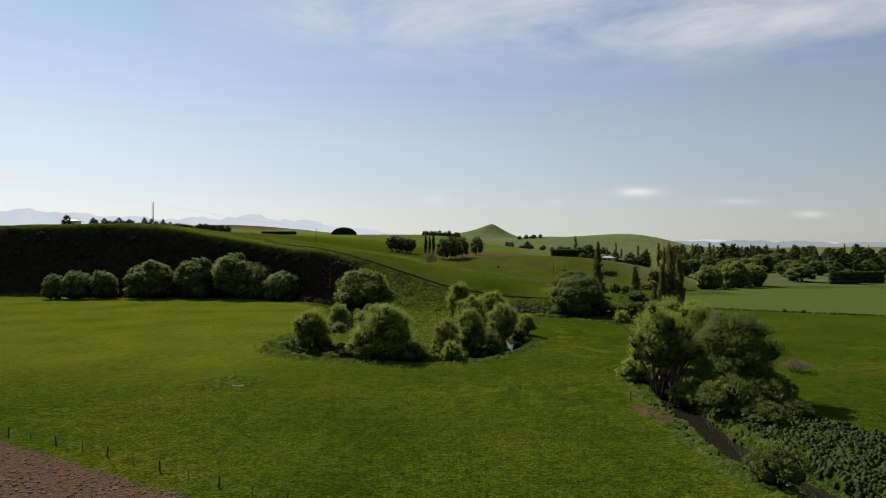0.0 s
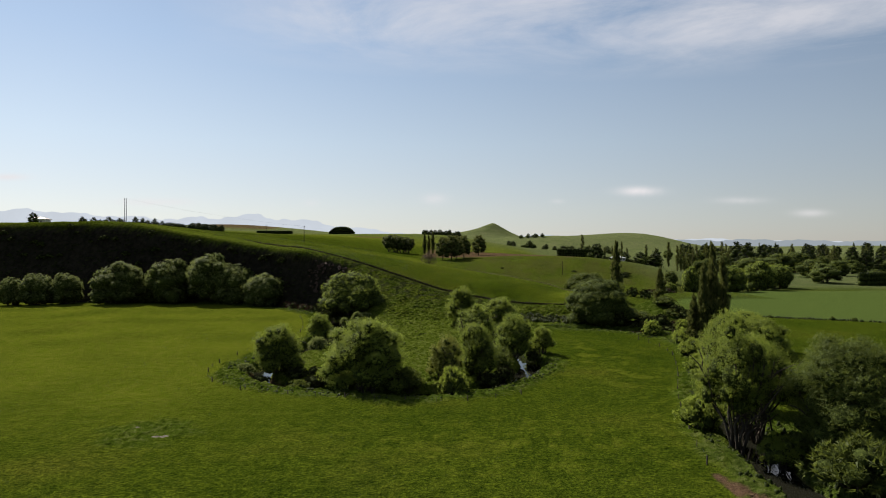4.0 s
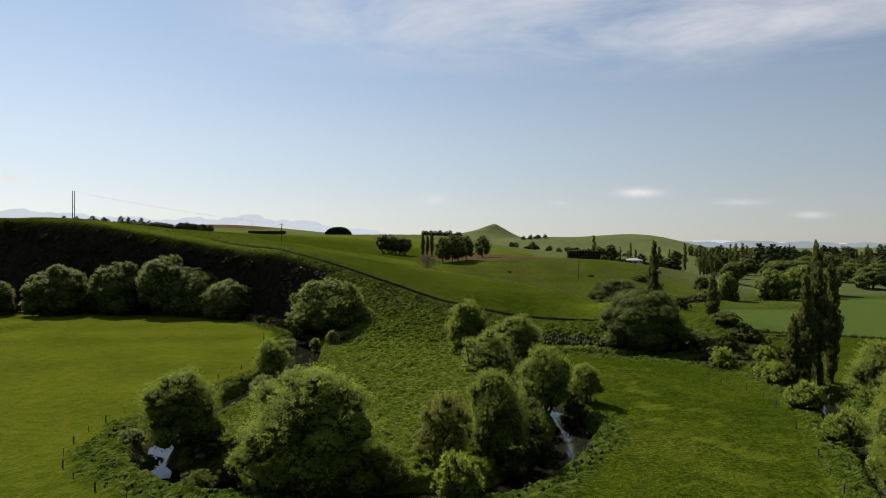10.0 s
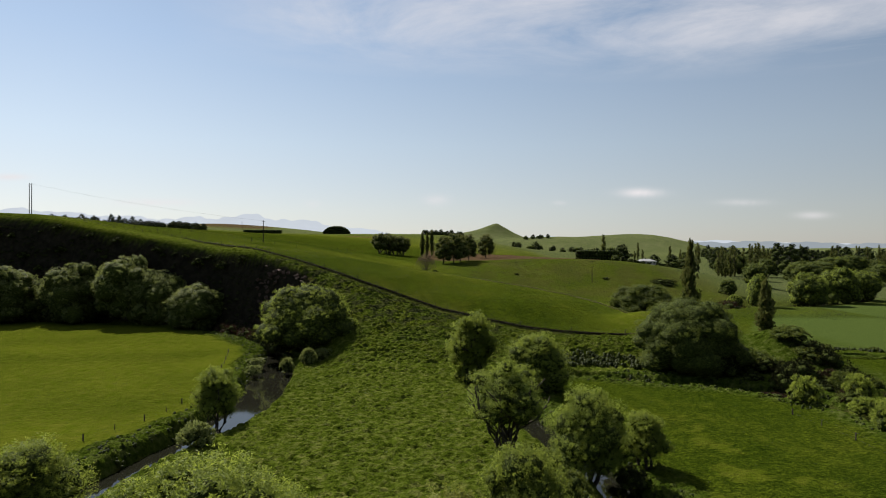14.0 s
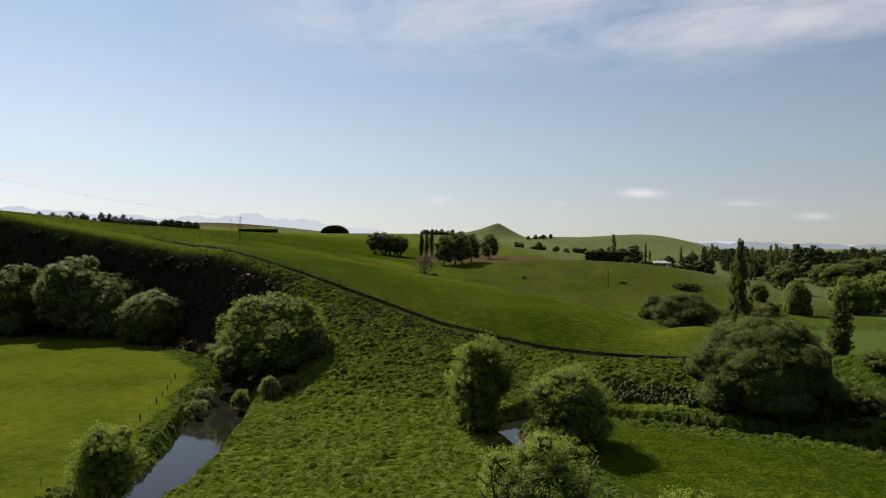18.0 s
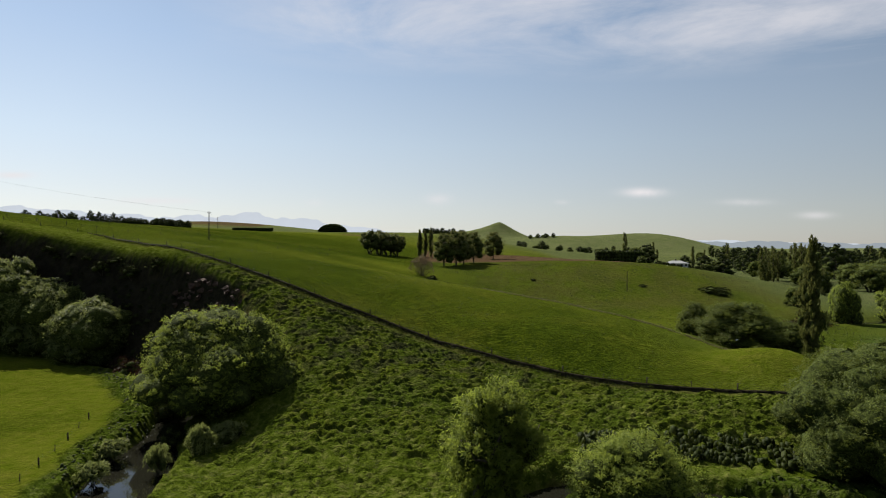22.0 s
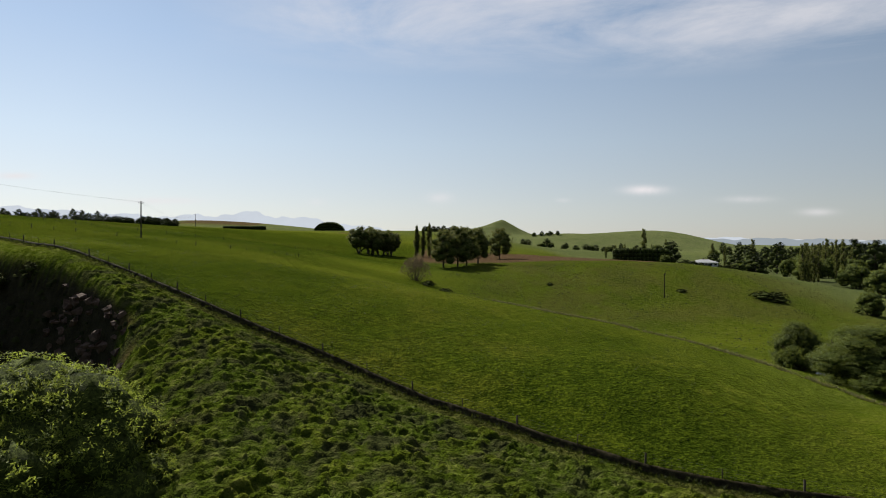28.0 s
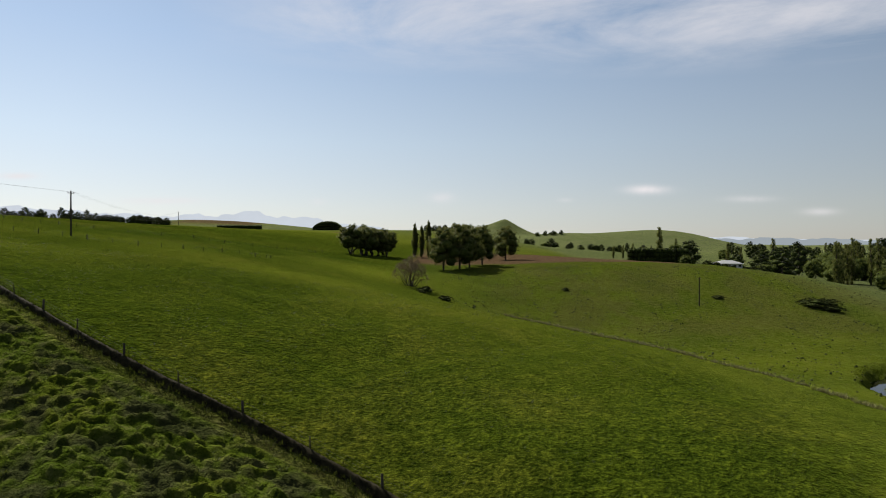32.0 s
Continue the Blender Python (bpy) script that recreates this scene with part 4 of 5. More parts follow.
W2 = willow("willow_tree", 12, 12.0, 12.0, WILLOW, "round green willow on the creek bank", lobes=40, per_lobe=1900, stems=5, length=0.22, width=0.042, cores=0.58, deep=0.45)
W3 = willow("willow_tree", 13, 10.0, 8.0, WILLOW, "slim upright willow on the creek bank", lobes=28, per_lobe=1500, stems=4, low=0.3, droop=0.05, length=0.24, width=0.042, cores=0.5, deep=0.40)
W4 = willow("willow_tree", 14, 15.0, 21.0, WILLOW, "broad domed willow leaning over the creek", lobes=80, per_lobe=1900, low=0.6, cores=0.88, stems=8, length=0.30, width=0.052)
W5 = willow("willow_tree", 15, 14.0, 17.0, SILVER, "grey-green round willow below the dark bluff", lobes=44, per_lobe=700, low=0.6, cores=0.86, stems=6, length=0.45, width=0.085)
W6 = willow("willow_tree", 17, 16.0, 12.0, WILLOW, "tall willow with many bare leaning stems", lobes=40, per_lobe=900, stems=16, low=0.05, length=0.26, width=0.045, cores=0.5, deep=0.40, spread=0.42, thick=0.011)
S1 = bush("bank_shrub", 21, 4.0, 5.0, WILLOW, "leafy green shrub on the creek bank", per_lobe=340)
S2 = bush("bank_shrub", 22, 3.0, 3.6, SILVER, "small silver-grey shrub at the water's edge", lobes=7)
S3 = bush("bank_shrub", 23, 3.0, 4.5, SCRUB, "low dark scrub bush on the slope", lobes=8, per_lobe=150)
YW = willow("willow_tree", 16, 9.5, 8.0, YELLOW, "young yellow-green willow on the island", lobes=24, per_lobe=1200, stems=5, cores=0.4, length=0.24, width=0.04, deep=0.35)

plant(W2, -33, 159, 0.92, 0.85, 40, label="dark green willow at the bend of the creek")
plant(W1, -13.4, 147, 1.14, 1.0, 0)
plant(W3, -33, 201, 0.95, 0.95, 10)
plant(W4, -33.5, 264, 1.08, 0.95, 0)
plant(W2, 16.5, 178, 0.85, 0.9, 200)
plant(W3, 24, 181, 0.78, 0.72, 80, label="small round willow at the water's edge")
plant(W2, 7, 156, 0.72, 0.9, 300)
plant(YW, 0.5, 152, 0.95, 0.95, 0)
plant(S1, 2, 143, 1.0, 1.45, 0)
plant(W3, 6, 228, 1.36, 1.42, 200, label="tall narrow willow leaning over the creek")
plant(W2, 17.5, 221.5, 1.08, 0.9, 20)
plant(W4, 51, 238.5, 1.05, 0.96, 130, label="broad dark willow at the foot of the bank", leaf=POPLAR)
plant(W6, 38.5, 113, 0.95, 1.05, 60)
plant(W6, 8.5, 188, 0.98, 0.74, 120, label="open willow with fanned bare stems on the creek bank")
plant(W6, 43.5, 118, 0.85, 0.98, 190)
plant(W1, 49, 107, 1.15, 1.08, 200, label="large dense willow shading the creek", leaf=POPLAR)
plant(W6, 47, 130, 0.9, 0.85, 10, leaf=POPLAR)
plant(W2, 51.5, 144.5, 1.0, 1.28, 70)
plant(W1, 66, 163, 0.9, 0.8, 150)
plant(W2, 72, 180, 1.05, 0.9, 220)
plant(W3, 47, 141, 0.95, 0.8, 30)
for x, y, w, h, turn in ((-194, 315, 10, 11.2, 0), (-183, 316, 14, 12.5, 40), (-173, 321, 14.5, 12.5, 90), (-149, 324, 22, 17, 130), (-138, 331, 13, 13, 60), (-126, 325, 20, 18, 200), (-107, 322, 21, 18, 250), (-95, 320, 19, 17, 20), (-79, 311, 18, 13.5, 300)):
    plant(W5, x, y, 1.13 * w / 17, 1.13 * h / 14, turn, group="willows below the bluff")
for x, y, w, h, p in ((-29, 246, 3.4, 4.2, S2), (-33, 243, 2.8, 3.6, S2), (-41, 248, 4, 2.6, S2), (-39, 240, 3.4, 2.4, S2), (-27, 250, 4.5, 3, S2), (-31, 189, 4.2, 3.6, S2), (-40, 160, 3, 2.2, S2),
                      (-26, 146, 4, 2.6, S1), (-18, 149, 5, 4, S1), (-6, 147, 5.5, 4.5, S1), (12, 163, 5, 4, S1), (13, 170, 4.5, 4, S1), (22, 186, 4, 3, S1), (-30, 160, 4, 3.6, S1),
                      (43, 96, 9, 6, S1), (49, 98, 8, 5.5, S1), (46, 90, 6, 3.6, S1), (54, 103, 7, 5, S1), (36, 119, 6, 5.5, S1), (41, 107, 5, 4, S1), (43, 124, 6, 5, S1), (36, 68, 6.5, 4.5, S1), (52, 94, 6, 3, S1),
                      (53, 160, 6, 5, S1), (58, 178, 6, 4.6, S1), (63, 196, 5, 5, S1), (60, 212, 5, 5, S1), (66, 206, 5, 4, S1), (62, 222, 6, 5, S3), (68, 228, 7, 5, S3), (74, 222, 6, 4.5, S3), (56, 232, 6, 5, S3), (78, 236, 6, 4, S3), (70, 214, 5, 5, S1)):
    base = {S1.name: (5.0, 4.0), S2.name: (3.6, 3.0), S3.name: (4.5, 3.0)}[p.name]
    plant(p, x, y, w / base[0], h / base[1], (x * 37 + y * 11) % 360, leaf=POPLAR if (x > 30 and y < 106) or (x < 20 and y < 172 and p is not S2) else None)

# poplars
P1 = poplar("poplar_tree", 31, 27.0, 8.0, PLEAF, "tall narrow poplar in new leaf", per_lobe=200, levels=20)
P2 = poplar("poplar_tree", 32, 22.0, 5.0, PLEAF, "slim columnar poplar in new leaf", per_lobe=150, levels=18)
plant(P1, 70, 195, 0.5, 1.0, 0)
plant(P2, 67.2, 194, 0.72, 1.0, 60)
plant(P2, 73.2, 196, 0.72, 1.06, 100)
plant(P2, 64.5, 193, 0.7, 0.66, 200)
plant(P1, 72.5, 200, 0.42, 0.9, 150)
plant(P1, 70.5, 288, 0.62, 0.97, 80)
plant(P2, 81, 267, 0.9, 0.80, 20)
plant(W1, 62.5, 301, 1.35, 0.72, 40, label="wide green willow in the gully behind the spur", leaf=POPLAR)
plant(W2, 74, 305, 1.0, 0.66, 100, leaf=POPLAR)
plant(W2, 60, 317, 0.78, 0.70, 210, label="green willow in the gully beside the far stream", leaf=POPLAR)
plant(W3, 66, 324, 0.95, 0.62, 40, label="small green willow beside the far stream", leaf=POPLAR)
plant(S1, 55.5, 311, 0.9, 0.9, 70, label="leafy green shrub in the gully", leaf=POPLAR)


# ---- uplands and distance: trees, hedges, house ----
T1 = pine("field_tree", 41, 17.0, 13.0, PLEAF, "tall green tree on a bare trunk in the paddock", lobes=20, per_lobe=420, clear=0.24, length=0.42, width=0.10)
T2 = willow("field_tree", 42, 15.0, 13.0, PLEAF, "rounded leafy paddock tree with a short trunk", lobes=22, per_lobe=420, length=0.42, width=0.09, low=0.3, cores=0.72, stems=3)
C1 = pine("conifer_tree", 43, 26.0, 15.0, DARK, "dark old conifer in a farm shelter row", lobes=16, per_lobe=130, clear=0.15, length=0.9, width=0.22)
C2 = pine("conifer_tree", 44, 20.0, 16.0, DARK, "broad dark conifer beside the fields", lobes=16, per_lobe=120, clear=0.05, length=0.9, width=0.22)
V1 = willow("valley_tree", 45, 15.0, 17.0, POPLAR, "rounded green tree on the valley floor", lobes=24, per_lobe=190, length=0.75, width=0.17, low=0.6, cores=0.76, stems=4)
V2 = poplar("poplar_tree", 46, 26.0, 5.5, PLEAF, "distant slender poplar of the valley", per_lobe=70, levels=12, around=3, length=0.8, width=0.16)

for x, y, s, z, turn in ((0, 476, 0.95, 1.0, 0), (6, 482, 1.05, 1.08, 70), (10, 490, 0.9, 1.05, 140), (15.5, 500, 0.95, 1.02, 200), (29, 545, 1.0, 1.02, 260)):
    plant(T1, x, y, s, z, turn, group="row of paddock trees")
for x, y, s, z, turn in ((-42, 524, 1.15, 0.95, 0), (-37, 530, 1.2, 0.98, 60), (-33, 534, 1.2, 0.95, 130), (-28, 540, 1.15, 0.95, 190), (-39, 542, 1.0, 1.0, 250), (-31, 548, 0.9, 0.92, 300)):
    plant(T2, x, y, s, z, turn, group="clump of paddock trees")
for x, y, s, z in ((-15.5, 560, 0.75, 0.78), (-12, 562, 0.7, 0.74), (-8.5, 564, 0.8, 0.86)):
    plant(P2, x, y, s, z, x * 20, group="three small poplars")
BB = bush("budding_shrub", 47, 9.0, 9.0, BARETWIG, "leafless brown budding shrub in the gully", lobes=14, per_lobe=420, length=0.8, width=0.022, cores=0.0)
plant(BB, -8.5, 415, 1.05, 1.0, 0)
plant(BB, 72, 129, 0.65, 0.32, 40, label="heap of grey dead branches in the field")
plant(S3, -4, 406, 1.0, 0.7, 0)
plant(S3, 1, 400, 0.9, 0.5, 80)
for x, y, w, h, turn in ((109, 428, 9, 2.6, 0), (115, 431, 7, 2.2, 50), (112, 424, 6, 1.8, 110), (83, 432, 4, 1.2, 0), (38, 436, 2.6, 1.2, 0), (88, 352, 6, 4, 0), (94, 345, 7, 5, 30), (98, 338, 6, 5, 90)):
    plant(S3, x, y, w / 4.5, h / 3.0, turn)

# trees of the valley floor: willows near the far creek, then rows of poplars and conifers
for x, y, w, h, turn in ((291, 601, 33, 14, 15), (305, 606, 28, 18, 75), (321, 606, 30, 20, 130), (221, 597, 20, 16, 220), (275, 597, 24, 14, 300), (241, 546, 13, 12, 45), (265, 470, 24, 14, 200), (236, 520, 22, 15, 30), (285, 520, 24, 15, 80), (186, 420, 10, 6, 50), (140, 420, 10, 8, 20), (320, 500, 14, 9, 140), (300, 470, 16, 9, 230),
                         (178, 470, 14, 12, 40), (330, 560, 20, 14, 10), (215, 545, 18, 13, 90), (250, 600, 20, 15, 180), (380, 620, 22, 14, 240), (430, 640, 20, 14, 280), (190, 610, 14, 11, 0), (480, 700, 24, 15, 30)):
    plant(V1, x, y, w / 17, h / 15, turn)
for x, y, w, h, turn in ((168, 399, 19, 16, 10), (191, 413, 19.5, 18, 120), (141, 391, 11, 15.5, 220), (208, 424, 19, 15, 300), (128, 386, 7.5, 7, 60)):
    plant(W5, x, y, w / 17, h / 14, turn, leaf=WILLOW, label="full green willow beside the valley stream")
plant(S3, 121, 378, 2.6, 1.7, 0, leaf=RUST, label="brown leafless thicket beside the valley stream")
plant(S3, 113, 374, 2.0, 1.4, 80, leaf=RUST, label="brown leafless thicket beside the valley stream")
for x, y, w, h in ((302, 680, 20, 30), (312, 692, 16, 24), (322, 700, 18, 27)):
    plant(C1, x, y, w / 15, h / 26, x, label="tall dark conifer behind the valley willows")
for x, y, s, z in ((233, 590, 0.93, 1.0), (239, 593, 0.93, 1.02), (300, 712, 1.2, 1.15), (306, 716, 1.1, 1.05), (312, 720, 1.0, 0.95), (196, 560, 0.9, 0.85), (201, 566, 0.9, 0.9), (206, 572, 0.9, 0.8), (212, 577, 0.9, 0.88), (218, 583, 0.85, 0.8), (400, 690, 1.1, 1.0), (407, 694, 1.0, 0.9), (244, 640, 1.0, 0.95), (256, 650, 1.0, 0.9), (268, 660, 1.0, 1.0)):
    plant(V2, x, y, s, z, (x * 7) % 360, group="valley poplars")
rng = np.random.RandomState(77)
for k in range(150):
    row = (650, 720, 800, 900, 1020, 1200, 1450)[k % 7]
    d = row + rng.uniform(-7, 7)
    bearing = 0.36 + 0.5 * ((k // 7 + 0.35 * rng.rand() + 0.13 * (k % 7)) / 22) if k < 120 else rng.uniform(0.24, 0.8)
    x, y = d * bearing, d
    kind = rng.rand()
    p, s = (C1, rng.uniform(0.75, 1.15)) if kind < 0.34 else (C2, rng.uniform(0.7, 1.15)) if kind < 0.52 else (V2, rng.uniform(0.75, 1.15)) if kind < 0.72 else (V1, rng.uniform(0.8, 1.3))
    plant(p, x, y, s * rng.uniform(0.9, 1.15), s, rng.uniform(0, 360))
# around the house
for p, x, y, s, z in ((C2, 140, 606, 0.85, 0.75), (V1, 130, 600, 0.75, 0.75), (V1, 127, 577, 0.42, 0.34), (C2, 163, 598, 0.6, 0.5), (C2, 178, 602, 0.8, 0.62), (V1, 172, 584, 0.6, 0.4), (C2, 190, 600, 0.9, 0.65), (V2, 134, 640, 1.0, 0.9), (C1, 205, 640, 0.8, 0.75)):
    plant(p, x, y, s, z, (x * 13) % 360)
for x in range(0, 8):
    plant(V2, 210 + 14 * x, 1050 + 6 * x, 1.0, 0.6 + 0.1 * (x % 3), x * 40, group="far poplars")
for x, y, w, h in ((146, 573, 5, 2.6), (150, 572.5, 4, 2.2), (157, 572, 5, 2.4), (161, 572.5, 5, 3.2), (142, 574, 5, 3.2), (138, 576, 6, 3.5), (166, 575, 7, 4.5)):
    plant(S3, x, y, w / 4.5, h / 3.0, x * 50 % 360)
# rows of trees on the left skyline and far knolls
for k in range(46):
    u = k / 46
    x = -540 + 205 * u + rng.uniform(-4, 4)
    plant(C2 if k % 3 else C1, x, 980 + 60 * math.sin(3 * u) + rng.uniform(-8, 8), rng.uniform(0.6, 0.9), rng.uniform(0.35, 0.55) if u > 0.4 else rng.uniform(0.5, 0.75), rng.uniform(0, 360))
for k in range(16):
    plant(C2, -40 + 5 * k + rng.uniform(-2, 2), 1330 + rng.uniform(-8, 8), 0.7, rng.uniform(0.35, 0.7), k * 50)
for k in range(8):
    plant(C2 if k % 2 else V1, 226 + 9 * k + rng.uniform(-4, 4), 1900 + rng.uniform(-10, 10), 0.8, rng.uniform(0.3, 0.6), k * 33)
for k in range(22):
    plant((C2, C1, V1)[k % 3], 150 + 11 * k + rng.uniform(-7, 7), 1420 + rng.uniform(-20, 20), rng.uniform(0.7, 1.2), rng.uniform(0.3, 0.8), k * 41)


def hedge(name, length, depth, height, label, leaf=DARK, seed=0, domed=False):
    """A clipped shelter hedge: a dense block with a ragged leafy skin."""
    rng = np.random.RandomState(seed)
    root = thing(name, label, "hedge")
    n = int(length / 2.2) + 1
    spots = []
    for i in range(n):
        for z in (0.22, 0.55, 0.82):
            spots.append((np.array([-length / 2 + length * i / max(1, n - 1), rng.uniform(-0.2, 0.2), height * z]), np.array([2.0, depth * 0.5, height * 0.24]) * rng.uniform(0.9, 1.1)))
    v, f = leafy(rng, spots, 110, 0.7, 0.2, 0, 0.2, 0.9, 0.6)
    v[:, 2] = np.clip(v[:, 2], 0, height * 1.04)
    if domed:
        v[:, 2] *= np.clip(1 - np.abs(v[:, 0] / (length * 0.54)) ** 2.6, 0.12, 1) ** 0.6
    crown_object("foliage", v, f, leaf, root)
    limbs = [tube(bent(rng, (-length / 2 + length * i / n, 0, -0.5), (-length / 2 + length * i / n, 0, height * 0.6), 3, 0.02), (0.25, 0.2, 0.1), 5) for i in range(1, n, 2)]
    v, f = join(limbs)
    mesh_object("trunk", v, f, BARK, True, root)
    return root


def hedge_at(x, y, length, depth, height, turn, label, seed, domed=False):
    h = hedge("shelter_hedge", length, depth, height, label, DARK, seed, domed)
    h.matrix_basis = pose(x, y, ground_z(x, y) - 0.4, 0, 0, turn)


hedge_at(118, 594, 30, 5, 8.0, -8, "tall clipped dark conifer hedge beside the farmhouse", 1)
hedge_at(-285, 1100, 56, 6, 5.6, 4, "long clipped dark hedge on the open upland", 2)
hedge_at(-205, 1310, 48, 22, 15.0, 0, "rounded dark plantation block on the ridge", 3, True)
hedge_at(285, 448, 22, 5, 9.0, 10, "dark hedge at the edge of the valley field", 4)
hedge_at(312, 462, 20, 5, 8.5, 10, "dark hedge at the edge of the valley field", 5)


def box(x0, y0, z0, x1, y1, z1):
    v = np.array([(x, y, z) for x in (x0, x1) for y in (y0, y1) for z in (z0, z1)], float)
    return v, np.array([(0, 1, 3, 2), (4, 6, 7, 5), (0, 4, 5, 1), (2, 3, 7, 6), (0, 2, 6, 4), (1, 5, 7, 3)])


def hip_roof(l, d, z, rise, eave, run):
    x, y = l / 2 + eave, d / 2 + eave
    v = np.array([(-x, -y, z), (x, -y, z), (x, y, z), (-x, y, z), (-l / 2 + run, 0, z + rise), (l / 2 - run, 0, z + rise), (-x, -y, z - 0.18), (x, -y, z - 0.18), (x, y, z - 0.18), (-x, y, z - 0.18)], float)
    f = [(0, 1, 5, 4), (2, 3, 4, 5), (1, 2, 5, 5), (3, 0, 4, 4), (0, 6, 7, 1), (1, 7, 8, 2), (2, 8, 9, 3), (3, 9, 6, 0), (6, 9, 8, 7)]
    return v, f


def poly_object(name, v, faces, mat, parent):
    me = bpy.data.meshes.new(name)
    me.from_pydata([tuple(p) for p in v], [], [tuple(dict.fromkeys(f)) for f in faces])
    me.materials.append(mat)
    ob = new(name, me)
    ob.parent = parent
    return ob


def house(x, y, turn, length, depth, wall_h, rise, roof_mat, label, windows=5):
    root = thing("farmhouse" if windows > 3 else "farm_shed", label, "house" if windows > 3 else "shed")
    v, f = box(-length / 2, -depth / 2, -0.5, length / 2, depth / 2, wall_h)
    mesh_object("wall", v, f, WALL_PAINT, False, root)
    v, f = hip_roof(length, depth, wall_h + 0.02, rise, 0.6, depth * 0.5)
    roof = poly_object("roof", v, f, roof_mat, root)
    if windows > 3:
        v, f = box(-0.6, 0.3, wall_h + rise * 0.5, 0.1, 1.0, wall_h + rise + 0.9)
        mesh_object("chimney", v, f, ROCK, False, roof)
    for i in range(windows):
        cx = -length / 2 + length * (i + 0.5) / windows
        if i == windows // 2:
            v, f = box(cx - 0.45, -depth / 2 - 0.04, 0.1, cx + 0.45, -depth / 2 - 0.003, 2.1)
            mesh_object("door", v, f, DARKROOF, False, root)
            continue
        v, f = box(cx - 0.8, -depth / 2 - 0.05, 0.85, cx + 0.8, -depth / 2 - 0.003, 2.1)
        frame_ob = mesh_object("window", v, f, ROOFING, False, root)
        v, f = box(cx - 0.7, -depth / 2 - 0.07, 0.95, cx + 0.7, -depth / 2 - 0.052, 2.0)
        mesh_object("pane", v, f, GLASS, False, frame_ob)
    root.matrix_basis = pose(x, y, ground_z(x, y) + 0.2, 0, 0, turn)
    return root


house(152, 584, -6, 13, 8, 2.6, 1.7, ROOFING, "low cream farmhouse with a pale iron hip roof")
house(-232, 395, 5, 9, 6, 3.0, 1.4, DARKROOF, "small weathered shed with a rusty roof on the bluff", 2)
plant(C2, -226, 380, 0.34, 0.32, 0, label="single dark conifer beside the shed")


# ---- power poles and wires ----
def power_pole(x, y, h, label, turn=0.0, twin=False):
    root = thing("power_pole", label, "pole")
    for off in ((-0.45, 0.45) if twin else (0.0,)):
        v, f = tube([(off, 0, -0.6), (off, 0, h * 0.5), (off, 0, h)], (0.17, 0.15, 0.12), 10)
        mesh_object("post", v, f, POST, True, root)
    v, f = box(-0.6, -0.05, h - 0.53, 0.6, 0.05, h - 0.42)
    arm = mesh_object("crossarm", v, f, POST, False, root)
    for off in (-0.5, 0.5):
        v, f = tube([(off, 0, h - 0.41), (off, 0, h - 0.28), (off, 0, h - 0.2)], (0.06, 0.085, 0.04), 8)
        mesh_object("insulator", v, f, CERAMIC, True, arm)
    root.matrix_basis = pose(x, y, ground_z(x, y), 0, 0, turn)
    return Vector((x, y, ground_z(x, y) + h - 0.2)), turn


def wires(a, b, sag):
    (pa, ta), (pb, tb) = a, b
    for off in (-0.5, 0.5):
        p0 = pa + Vector((off * math.cos(radians(ta)), off * math.sin(radians(ta)), 0))
        p1 = pb + Vector((off * math.cos(radians(tb)), off * math.sin(radians(tb)), 0))
        pts = [p0.lerp(p1, t) - Vector((0, 0, sag * 4 * t * (1 - t))) for t in np.linspace(0, 1, 17)]
        v, f = tube([tuple(p) for p in pts], [0.009] * 17, 4)
        tagged(mesh_object("power_line", v, f, WIRE, True), "thin sagging power wire between wooden poles", "wire")


pole_a = power_pole(-166, 362, 12.4, "tall wooden power pole on the bluff's edge", 60, True)
pole_b = power_pole(-73.5, 366.5, 9.0, "wooden power pole in the upland paddock", 40)
pole_c = power_pole(74, 423, 8.2, "wooden power pole on the grassy knoll", 20)
pole_d = power_pole(-170, 640, 9.0, "wooden power pole far over the upland", 0)
wires(pole_a, pole_b, 1.2)
wires(pole_b, pole_d, 3.2)


# ---- fences ----
def fence(name, line, spacing, height, wires_n, label, every=1):
    """Posts along a line with strands of wire."""
    root = thing(name, label, "fence")
    seg = np.linalg.norm(np.diff(line, axis=0), axis=1)
    s = np.concatenate(([0], np.cumsum(seg)))
    stops = np.arange(0, s[-1], spacing)
    px, py = np.interp(stops, s, line[:, 0]), np.interp(stops, s, line[:, 1])
    pz = np.maximum(land(px, py), -0.6)
    rng = np.random.RandomState(len(stops))
    proto = {}
    for k, (x, y, z) in enumerate(zip(px, py, pz)):
        thick = k % 2 == 0
        if thick not in proto:
            r, hh = (0.10, height) if thick else (0.05, height * 0.92)
            v, f = tube([(0, 0, -0.4), (0, 0, hh * 0.98), (0, 0, hh)], (r, r * 0.95, r * 0.6), 7)
            post = mesh_object("post", v, f, POST, True, root)
            proto[thick] = post.data
        else:
            post = new("post", proto[thick])
            post.parent = root
        post.matrix_basis = pose(x, y, z, rng.uniform(-3, 3), rng.uniform(-3, 3), rng.uniform(0, 90))
    for w in range(wires_n):
        hz = height * (0.25 + 0.68 * w / max(1, wires_n - 1))
        v, f = tube(np.stack((px, py, pz + hz), -1), np.full(len(px), 0.003), 3)
        mesh_object("wire", v, f, WIRE, True, root)
    return root


def line_of(points, step=1.0):
    return curve_through(points, step)


fence("wire_fence", line_of([(-110, 112), (-60, 85.5), (-43, 77.5), (-24, 66.5), (-8, 57)]), 4.9, 1.25, 4, "post and wire fence between ploughed soil and pasture")
